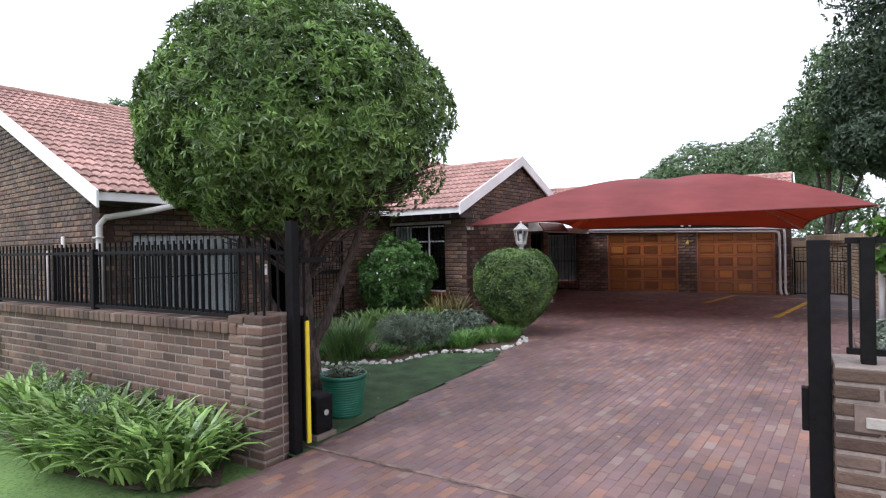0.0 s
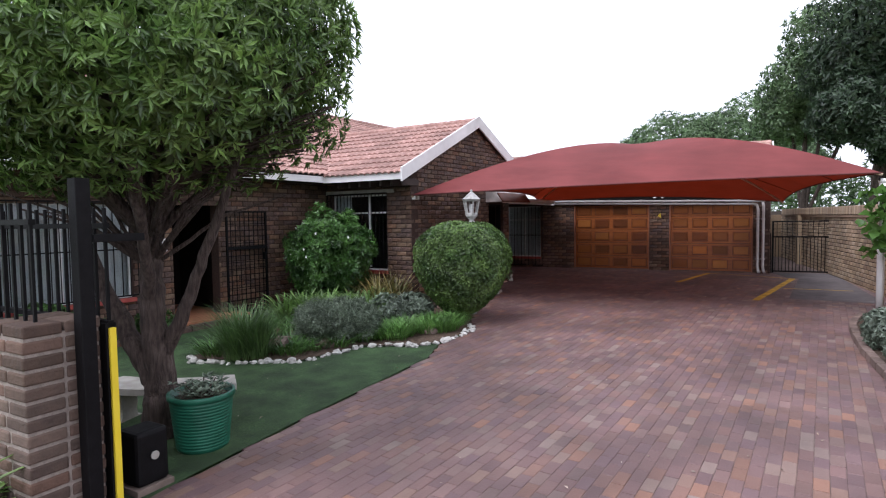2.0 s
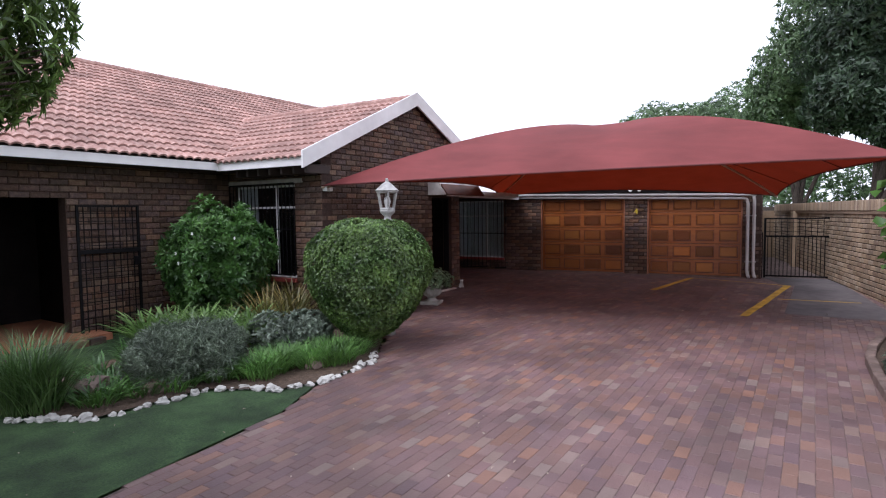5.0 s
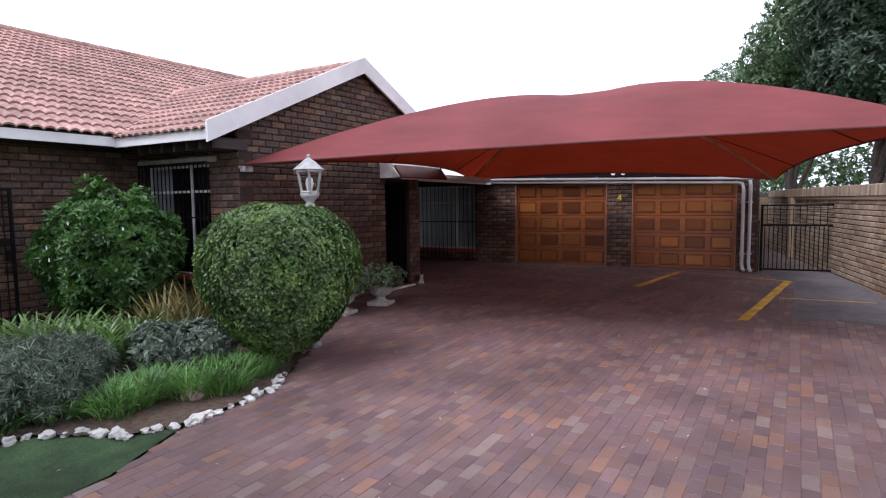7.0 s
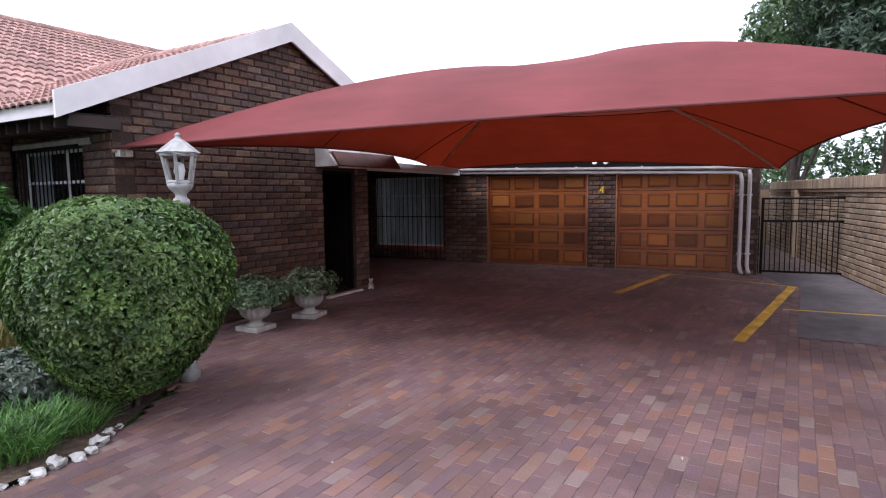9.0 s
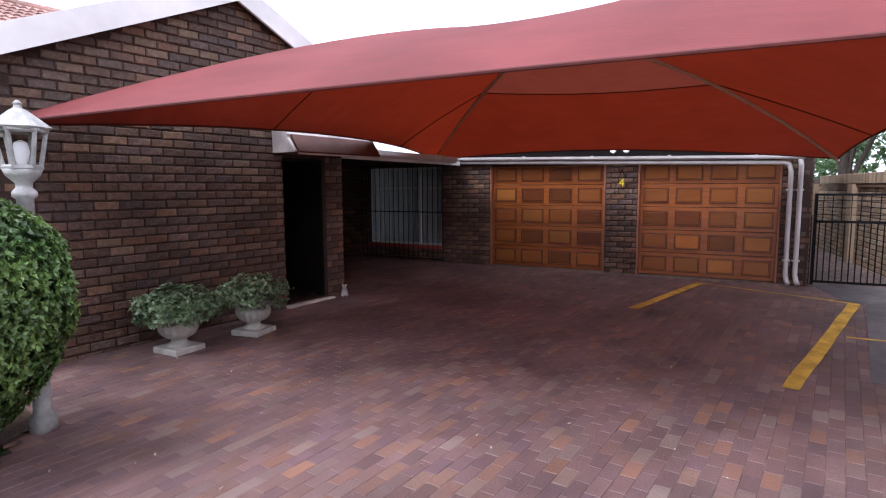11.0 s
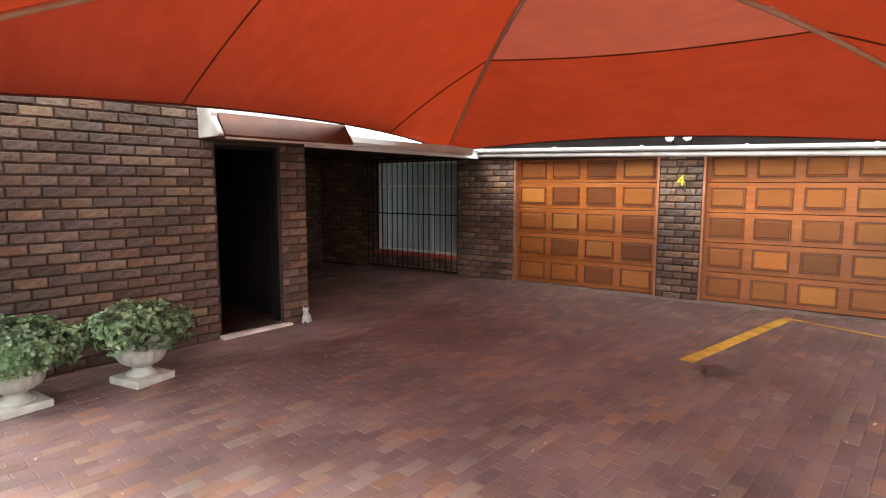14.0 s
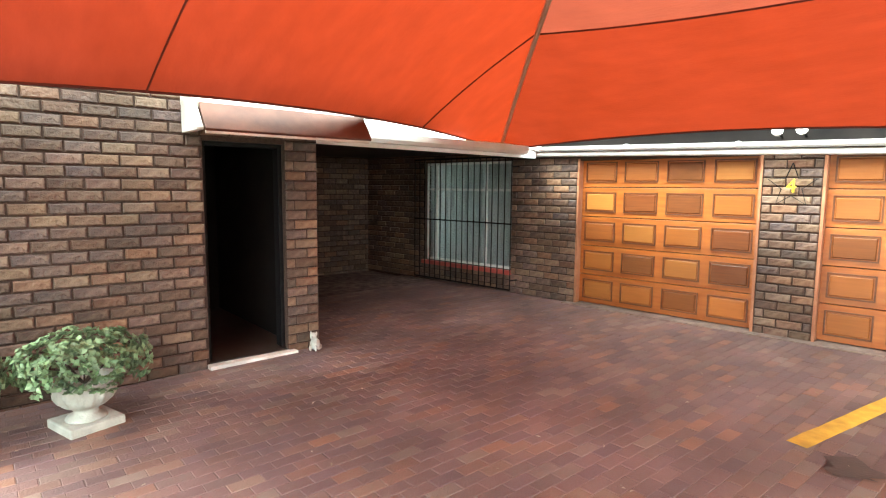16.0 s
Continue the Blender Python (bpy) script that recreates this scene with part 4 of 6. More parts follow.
limb([(0.02, 0.02, 0.65), (0.2, 0.12, 1.05), (0.38, 0.25, 1.6), (0.7, 0.4, 2.5)], 0.075, 0.03, tree, seed=3)
limb([(-0.05, 0, 1.15), (0.25, -0.2, 1.7), (0.6, -0.5, 2.4)], 0.06, 0.03, tree, seed=4)
for i in range(26):
    az, el = rt.uniform(0, 6.28), rt.uniform(-0.3, 1.2)
    d = Vector((math.cos(az) * math.cos(el), math.sin(az) * math.cos(el), math.sin(el)))
    limb([(-0.12, 0.05, 1.75), Vector((-0.1, 0, 2.5)) + d * 0.7, Vector((0, 0, 3.4)) + d * 1.3], 0.045, 0.012, tree, "branch", 10 + i)
for i in range(70):
    d = Vector((0.6, 0.5, -0.5)) + Vector(rt.normal(size=3)) * 0.42
    d.normalize()
    e = Vector((0, 0, 3.1)) + Vector((d.x * 1.64, d.y * 1.64, d.z * (1.7 if d.z > 0 else 0.98)))
    limb([(-0.05, 0.05, 2.1), Vector((-0.05, 0.05, 2.1)).lerp(e, 0.5) + Vector((0, 0, 0.14)), e], 0.018, 0.005, tree, "twig", 120 + i)
for i in range(22):
    az, rr0 = rt.uniform(0, 6.28), rt.uniform(0.5, 1.3)
    e = Vector((math.cos(az) * rr0, math.sin(az) * rr0, rt.uniform(2.0, 2.35)))
    limb([(-0.1, 0.03, 1.5), e.lerp(Vector((-0.1, 0, 1.5)), 0.45) + Vector((0, 0, 0.1)), e], 0.022, 0.006, tree, "twig", 60 + i)
P, N = shell(rt, 13500, 1.72, (1.0, 1.0, 1.0), 0.08, -0.96, depth=0.2, power=2.1)
keep_leaf = ((N[:, 2] > -0.62) & (np.array([noise.noise(Vector(v) * 1.7) for v in P]) > -0.36)) | (rt.random(len(N)) < 0.28)
bare = N / np.linalg.norm(N, axis=1, keepdims=True) @ np.array([0.6, 0.5, -0.62])
keep_leaf &= (bare < 0.66 + 0.1 * rt.normal(size=len(N))) | (rt.random(len(N)) < 0.08)
P, N = P[keep_leaf], N[keep_leaf]
P[:, 2] = 3.1 + P[:, 2] * np.where(P[:, 2] > 0, 1.05, 0.6)
V, F = leaves(P, N, 0.088, 0.023, rt, 8, spread=0.9)
P2, N2 = shell(rt, 1700, 1.36, (1.0, 1.0, 1.0), 0.08, -0.93, depth=0.3, power=2.1)
P2[:, 2] = 3.1 + P2[:, 2] * np.where(P2[:, 2] > 0, 1.05, 0.6)
V2, F2 = leaves(P2, N2, 0.15, 0.05, rt, 6)
leaf_part("crown", np.concatenate([V, V2]), np.concatenate([F, F2 + len(V)]), M_LEAF_TREE, tree)

# rounded hedge ball, shrubs and bed plants
bush("round_bush", -5.0, 10.5, 0.82, (0.92, 0.92, 0.95), "dense clipped rounded evergreen bush beside the driveway", "bush", M_LEAF_BUSH, 10500, 0.042, 0.024, 21, 0.93, power=2.9, lump=0.045, n=6, taper=0.45)
flower = bush("flowering_shrub", -8.05, 10.35, 0.92, (0.9, 0.85, 1.02), "dark green shrub with a few white flowers", "shrub", M_LEAF_SHRUB, 3000, 0.09, 0.038, 22, 1.0, lump=0.26, n=6, taper=0.2, spread=0.7)
rf = np.random.RandomState(5)
for i in range(9):
    az, el = rf.uniform(-2.6, 0.4), rf.uniform(0, 1.1)
    c = Vector((math.cos(az) * math.cos(el) * 0.93, math.sin(az) * math.cos(el) * 0.9, 0.95 + math.sin(el) * 0.95))
    a = Acc()
    for k in range(5):
        b = 1.2566 * k
        e = c + Vector((math.cos(b) * 0.03, -0.01, math.sin(b) * 0.03))
        a.add([tuple(c), tuple(c.lerp(e, 0.6) + Vector((-0.012 * math.sin(b), 0, 0.012 * math.cos(b)))), tuple(e), tuple(c.lerp(e, 0.6) - Vector((-0.012 * math.sin(b), 0, 0.012 * math.cos(b))))], [(0, 1, 2, 3)])
    part("flower", a, M_PETAL, flower, "small white flower")


def bed_plants():
    r = np.random.RandomState(31)
    # arching strap-leaved clumps inside the bed
    for x, y in ((-7.25, 9.5), (-6.95, 9.85), (-7.55, 9.2), (-6.85, 9.4), (-7.1, 9.15), (-6.6, 9.75), (-6.55, 9.3), (-6.3, 9.6), (-7.75, 8.95)):
        clump("strap_leaf_plant", x, y, "glossy green strap-leaved clump in the front bed", "plant", M_LEAF_STRAP, 95, 0.66, 0.046, r, 0.12, 1.1, 1.1, "strap-leaved clumps in the bed")
    for x, y in ((-5.75, 8.5), (-6.15, 8.85), (-5.95, 8.15), (-6.45, 8.55)):
        lav = bush("lavender_bush", x, y, 0.33, (1.15, 1.1, 0.85), "grey-green lavender bush with fine upright leaves", "bush", M_LEAF_LAV, 520, 0.1, 0.012, int(-x * 100), 0.22, lump=0.32, n=6, stems=2, spread=0.5, group="lavender bushes")
        Vs, Fs, k = [], [], 0
        for i in range(150):
            az, q = r.uniform(0, 6.283), 0.37 * math.sqrt(r.random())
            h = 0.2 + 0.33 * math.sqrt(max(0.05, 1 - (q / 0.42) ** 2)) * r.uniform(0.8, 1.2)
            lean = np.array([math.cos(az) * q * 0.5, math.sin(az) * q * 0.5, 1.0])
            P = np.array([[math.cos(az) * q, math.sin(az) * q, 0.0]]) + np.outer(np.linspace(h * 0.45, h, 9), lean)
            V, F = leaves(P, np.tile(lean, (9, 1)), 0.042, 0.009, r, 4, spread=0.75)
            Vs.append(V)
            Fs.append(F + k)
            k += len(V)
        leaf_part("flower_sprig", np.concatenate(Vs), np.concatenate(Fs), M_LEAF_LAV, lav)
    for x, y in ((-6.05, 9.75), (-5.75, 10.05)):
        bush("grey_bush", x, y, 0.3, (1.25, 1.1, 0.85), "low rounded bush with grey felted leaves", "bush", M_LEAF_GREY, 420, 0.06, 0.028, int(-x * 90), 0.24, lump=0.15, n=6, stems=2, group="grey-leaved bushes")
    for i in range(48):
        f = (i % 24) / 23
        x = -4.72 - 0.1 * math.sin(7 * f) - 0.5 * r.random() - 0.25 * (1 - f)
        y = 8.72 + 1.35 * f
        clump("grass_clump", x, y, "soft bright green edging grass tuft", "plant", M_LEAF_GRASS, 60, 0.33, 0.01, r, 0.12, 1.1, 1.1, "edging grass tufts")
    for x, y in ((-6.25, 6.85), (-6.1, 7.02), (-6.4, 7.05)):
        clump("grass_tuft", x, y, "tall fountain-like ornamental grass tuft", "plant", M_LEAF_TUFT, 260, 0.82, 0.012, r, 0.17, 1.15, 1.3, "ornamental grass tufts")
    for x, y in ((-6.95, 10.75), (-6.6, 10.65), (-7.2, 10.9), (-6.35, 10.3), (-6.6, 10.1)):
        clump("cordyline", x, y, "bronze and green spiky-leaved cordyline", "plant", M_LEAF_CORD, 75, 0.85, 0.03, r, 0.1, 0.8, 1.2, "spiky bronze plants")
    for x, y in ((-6.8, 7.9), (-6.9, 8.4), (-7.3, 8.6), (-7.0, 7.5), (-5.75, 7.75), (-6.3, 7.75), (-7.2, 9.0), (-7.8, 9.4), (-6.75, 6.85), (-5.85, 7.4), (-5.6, 8.05), (-5.5, 8.5), (-5.25, 8.75), (-6.05, 7.4), (-7.0, 7.0), (-5.3, 9.2), (-5.5, 9.6)):
        clump("ground_cover", x, y, "low mixed green ground-cover tuft", "plant", M_LEAF_SHRUB, 90, 0.32, 0.02, r, 0.2, 1.3, 1.0, "ground-cover tufts")
    # stones along the edge of the bed
    line = [(-6.95, 6.62), (-6.7, 6.5), (-6.3, 6.62), (-5.45, 7.2), (-5.33, 7.75), (-5.28, 8.2), (-5.0, 8.45), (-4.62, 8.6), (-4.42, 8.95), (-4.42, 9.5), (-4.46, 9.95), (-4.75, 10.3)]
    pts = []
    for (x0, y0), (x1, y1) in zip(line, line[1:]):
        n = max(1, int(math.hypot(x1 - x0, y1 - y0) / 0.1))
        pts += [(x0 + (x1 - x0) * i / n, y0 + (y1 - y0) * i / n) for i in range(n)]
    for i, (x, y) in enumerate(pts):
        bm = bmesh.new()
        bmesh.ops.create_icosphere(bm, subdivisions=2, radius=1)
        s = r.uniform(0.028, 0.055)
        o = Vector((i * 3.1, 0, 0))
        for v in bm.verts:
            v.co = v.co * s * (1 + 0.8 * noise.noise(v.co * 1.2 + o) + 0.3 * noise.noise(v.co * 3 + o))
            v.co.x *= r.uniform(1.0, 1.02) * 1.15
            v.co.z *= 0.75
        bm.verts.index_update()
        a = Acc().add([tuple(v.co) for v in bm.verts], [tuple(v.index for v in f.verts) for f in bm.faces])
        bm.free()
        jx, jy = r.normal(size=2) * 0.018
        solid("edging_stone", a, M_STONE, "whitewashed edging stone beside the turf", "stone", pose(x + jx, y + jy, gz(y) + s * 0.45, 0, 0, r.uniform(0, 360)), group="white edging stones")
    for x, y, s in ((-6.25, 7.55, 0.17), (-5.7, 7.9, 0.12), (-4.85, 9.35, 0.1), (-6.3, 9.55, 0.13), (-5.65, 9.4, 0.11), (-6.75, 7.35, 0.14)):
        bm = bmesh.new()
        bmesh.ops.create_icosphere(bm, subdivisions=3, radius=s)
        for v in bm.verts:
            v.co *= 1 + 0.55 * noise.noise(v.co * 7 + Vector((x, y, 0))) + 0.3 * noise.noise(v.co * 18)
            v.co.z *= 0.8
        bm.verts.index_update()
        a = Acc().add([tuple(v.co) for v in bm.verts], [tuple(v.index for v in f.verts) for f in bm.faces])
        bm.free()
        solid("garden_rock", a, M_ROCK, "reddish weathered rock among the bed plants", "rock", pose(x, y, gz(y) + s * 0.4), group="garden rocks")


bed_plants()


# ---- garden lantern ----
def lantern():
    ob = thing("garden_lantern", "weathered white cast lantern on a short post", "garden lamp", pose(-5.22, 11.2, gz(11.2)))
    z = -gz(11.2)
    part("post", Acc().lathe([(0.09, 0), (0.09, 0.1), (0.06, 0.14), (0.052, 0.9), (0.052, z + 1.5), (0.075, z + 1.52), (0.075, z + 1.55), (0.05, z + 1.58), (0.05, z + 1.61), (0.1, z + 1.66), (0.115, z + 1.7), (0.1, z + 1.71)], 18), M_LAMP, ob, smooth=True)
    for i in range(6):
        a = math.radians(60 * i + 15)
        b = Acc().tube([(0.1 * math.cos(a), 0.1 * math.sin(a), z + 1.7), (0.15 * math.cos(a), 0.15 * math.sin(a), z + 1.98)], 0.016, 6)
        part("upright", b, M_LAMP, ob)
        a2 = math.radians(60 * i + 75)
        p, q = Vector((math.cos(a), math.sin(a), 0)), Vector((math.cos(a2), math.sin(a2), 0))
        for r, zz in ((0.105, z + 1.715), (0.15, z + 1.965)):
            part("rail", Acc().tube([p * r + Vector((0, 0, zz)), q * r + Vector((0, 0, zz))], 0.02, 6), M_LAMP, ob)
    part("bulb", Acc().lathe([(0.015, z + 1.7), (0.03, z + 1.74), (0.05, z + 1.82), (0.04, z + 1.88), (0.01, z + 1.9)], 12), M_WHITE, ob, smooth=True)
    part("roof", Acc().lathe([(0.175, z + 1.97), (0.19, z + 1.985), (0.17, z + 2.0), (0.1, z + 2.06), (0.05, z + 2.1), (0.03, z + 2.11), (0.022, z + 2.13), (0.028, z + 2.145), (0.01, z + 2.165)], 6), M_LAMP, ob)


lantern()


# ---- urns with plants ----
def urn(x, y, seed, fuller, label):
    ob = thing("planted_urn", label, "urn", pose(x, y, gz(y), 0, 0, 8 * seed), group="urns by the wall")
    part("plinth", Acc().rbox(-0.18, 0.18, -0.18, 0.18, -0.005, 0.06, 0.012), M_CONC, ob)
    part("bowl", Acc().lathe([(0.13, 0.058), (0.125, 0.075), (0.085, 0.095), (0.075, 0.12), (0.09, 0.14), (0.13, 0.155), (0.17, 0.185), (0.195, 0.225), (0.2, 0.265), (0.19, 0.3), (0.2, 0.315), (0.225, 0.325), (0.225, 0.34), (0.19, 0.342), (0.18, 0.31), (0.02, 0.3)], 56, flute=16, depth=0.022, frange=(0.15, 0.3)), M_CONC, ob, smooth=True)
    r = np.random.RandomState(seed)
    P, N = shell(r, int(720 * fuller), 0.36, (1.1, 1.15, 0.62), 0.22, -0.55, depth=0.45)
    P[:, 2] += 0.45
    V, F = leaves(P, N, 0.043, 0.034, r, 6)
    leaf_part("foliage", V, F, M_LEAF_URN, ob)
    for i in range(7):
        a = i * 0.9
        part("stem", Acc().tube([(0, 0, 0.3), (0.12 * math.cos(a), 0.12 * math.sin(a), 0.42), (0.27 * math.cos(a), 0.27 * math.sin(a), 0.47)], 0.007, 5), M_BARK, ob)
    return ob


urn(-6.22, 12.8, 1, 1.25, "fluted concrete urn with a full variegated trailing plant")
urn(-6.14, 13.66, 2, 0.6, "fluted concrete urn with a sparser grey-green plant")


# ---- dog statuette ----
def dog():
    bm = bmesh.new()
    for (x, y, z), (sx, sy, sz) in (((0, 0.0, 0.06), (0.05, 0.065, 0.06)), ((0, -0.02, 0.1), (0.035, 0.035, 0.05)), ((0, -0.04, 0.155), (0.034, 0.036, 0.033)), ((0, -0.08, 0.147), (0.016, 0.02, 0.015)),
                                    ((0.028, -0.03, 0.175), (0.01, 0.008, 0.022)), ((-0.028, -0.03, 0.175), (0.01, 0.008, 0.022)), ((0.028, -0.05, 0.03), (0.014, 0.018, 0.035)), ((-0.028, -0.05, 0.03), (0.014, 0.018, 0.035)),
                                    ((0.04, 0.02, 0.02), (0.02, 0.045, 0.02)), ((-0.04, 0.02, 0.02), (0.02, 0.045, 0.02)), ((0.02, 0.085, 0.02), (0.012, 0.035, 0.012))):
        bmesh.ops.create_icosphere(bm, subdivisions=2, radius=1, matrix=Matrix.Translation((x, y, z)) @ Matrix.Diagonal((sx, sy, sz, 1)))
    bm.verts.index_update()
    a = Acc().add([tuple(v.co) for v in bm.verts], [tuple(v.index for v in f.verts) for f in bm.faces])
    bm.free()
    solid("dog_statuette", a, M_STONE, "small pale stone statuette of a sitting puppy", "statuette", pose(-6.72, 15.72, gz(15.7), 0, 0, 40), smooth=True)


dog()


# ---- door canopy and step ----
def hood():
    ob = thing("door_hood", "faded pinkish concrete hood over the side door", "door hood", WM)
    prof = [(0.0, 2.36), (-0.16, 2.355), (-0.27, 2.31), (-0.3, 2.26), (-0.28, 2.22), (-0.2, 2.23), (-0.06, 2.26), (0.0, 2.26)]
    n = len(prof)
    a = Acc().add([(u, y, z) for u in (3.1, 4.62) for y, z in prof],
                  [(i, n + i, n + (i + 1) % n, (i + 1) % n) for i in range(n)] + [tuple(range(n)), tuple(range(2 * n - 1, n - 1, -1))])
    part("shell", a, M_CANOPY, ob)
    bd = [(-0.305, 2.262), (-0.46, 2.04), (-0.445, 2.025), (-0.288, 2.245)]
    part("fascia", Acc().add([(u, y, z) for u in (3.16, 4.72) for y, z in bd], [(0, 4, 5, 1), (1, 5, 6, 2), (2, 6, 7, 3), (3, 7, 4, 0), (0, 1, 2, 3), (7, 6, 5, 4)]), M_HOODF, ob, "red-brown sloping front board")
    part("lip", Acc().rbox(3.16, 4.7, -0.452, -0.43, 2.0, 2.022, 0.004), M_CANOPY, ob)
    for u in (3.104, 4.566):
        b = Acc().add([(u + k, y, z) for k in (0, 0.05) for y, z in ((0, 2.03), (0, 2.3), (-0.16, 2.3), (-0.27, 2.24), (-0.42, 2.05), (-0.42, 2.03))],
                      [tuple(range(6)), tuple(range(11, 5, -1))] + [(i, i + 6, (i + 1) % 6 + 6, (i + 1) % 6) for i in range(6)])
        part("cheek", b, M_CANOPY, ob)


hood()
solid("door_step", Acc().rbox(3.25, 4.1, -0.07, 0.26, -0.15, -0.04, 0.008), M_CANOPY, "worn pale concrete threshold at the side door", "step", WM)
df = thing("door_frame", "dark steel door frame standing open", "door frame", WM)
for b in ((3.27, 3.31, 0.08, 0.2, -0.02, 1.98), (3.99, 4.03, 0.08, 0.2, -0.02, 1.98), (3.31, 3.99, 0.08, 0.2, 1.94, 1.98)):
    part("jamb", Acc().rbox(*b, 0.004), M_BLACK, df)
sens = thing("alarm_sensor", "small white outdoor sensor on the wall corner", "sensor", WM)
part("body", Acc().rbox(0.03, 0.19, -0.09, 0.0, 2.03, 2.11, 0.012), M_WHITE, sens)
part("lens", Acc().rbox(0.04, 0.1, -0.1, -0.088, 2.04, 2.1, 0.004), M_CONC, sens)


# ---- garage doors ----
def garage_door(u0, u1, label, seed):
    ob = thing("door_garage", label, "garage door", GM @ pose(u0, 0.1, 0), kind="")
    w, h = u1 - u0, 1.98
    rnd = random.Random(seed)
    for j in range(5):
        z0, z1 = j * h / 5 + 0.024, (j + 1) * h / 5 + 0.014
        sec = part("section", Acc().rbox(0.03, w - 0.03, 0, 0.05, z0, z1, 0.004), M_WOOD, ob)
        for i in range(4):
            c = 0.03 + (i + 0.5) * (w - 0.06) / 4
            pw, ph = (w - 0.06) / 4 - 0.11, h / 5 - 0.13
            b = Acc()
            # moulding round a sunk and raised field, dark to draw the groove's shade
            for x0, x1, q0, q1 in ((c - pw / 2, c + pw / 2, -ph / 2, -ph / 2 + 0.014), (c - pw / 2, c + pw / 2, ph / 2 - 0.014, ph / 2), (c - pw / 2, c - pw / 2 + 0.014, -ph / 2 + 0.014, ph / 2 - 0.014), (c + pw / 2 - 0.014, c + pw / 2, -ph / 2 + 0.014, ph / 2 - 0.014)):
                zc = (z0 + z1) / 2
                b.box(x0, x1, -0.014, 0.002, zc + q0, zc + q1)
            part("moulding", b, M_WOODG, sec)
            f = brick_mesh("", pw - 0.05, ph - 0.05, 0.014, None, 0.013)
            zc = (z0 + z1) / 2
            part("panel", Acc().add([(x + c, y, z + zc) for x, y, z in f.v], f.f), M_WOODD, sec)
    for x0, x1 in ((0.0, 0.03), (w - 0.03, w)):
        part("jamb", Acc().rbox(x0, x1, -0.1, 0.06, 0, h, 0.004), M_TERRA, ob)
    return ob


garage_door(1.08, 3.35, "varnished wooden sectional garage door with raised panels", 1)
garage_door(3.91, 6.08, "varnished wooden sectional garage door beside the downpipes", 2)
solid("garage_sill", Acc().rbox(0.95, 6.2, -0.12, 0.12, -0.05, 0.012, 0.006), M_ROCK, "greenish concrete strip under the garage doors", "sill", GM)
star = thing("house_number", "yellow number four on a black star outline", "house number", GM)
sp = [(3.64 + (0.24 if i % 2 == 0 else 0.1) * math.sin(math.pi * i / 5), -0.03, 1.63 + (0.24 if i % 2 == 0 else 0.1) * math.cos(math.pi * i / 5)) for i in range(11)]
part("star_outline", Acc().tube(sp, 0.006, 6), M_BLACK, star)
fc = bpy.data.curves.new("numeral", "FONT")
fc.body, fc.size, fc.extrude, fc.align_x = "4", 0.2, 0.008, "CENTER"
tmp = bpy.data.objects.new("numeral", fc)
scene.collection.objects.link(tmp)
dg = bpy.context.evaluated_depsgraph_get()
num_mesh = bpy.data.meshes.new_from_object(tmp.evaluated_get(dg))
bpy.data.objects.remove(tmp)
num_mesh.materials.clear()
num_mesh.materials.append(M_YELL2)
nob = new("numeral", num_mesh)
nob.parent = star
nob.matrix_basis = pose(3.64, -0.045, 1.565, 90, 0, 0)
nob.data.update()
for u in (3.52, 3.74):
    fl = thing("floodlight", "small round white floodlight above the gutter", "floodlight", GM @ pose(u, -0.17, 2.14, 0, 0, 0), group="pair of floodlights")
    part("housing", Acc().lathe([(0.02, 0), (0.035, 0.01), (0.05, 0.04), (0.055, 0.07), (0.04, 0.075), (0.01, 0.07)], 16), M_WHITE, fl, smooth=True).matrix_basis = pose(0, -0.0, 0.03, 70, 0, 0)
    part("arm", Acc().tube([(0, 0.14, 0.0), (0, 0.04, 0.02), (0, 0, 0.03)], 0.012, 6), M_BLACK, fl)


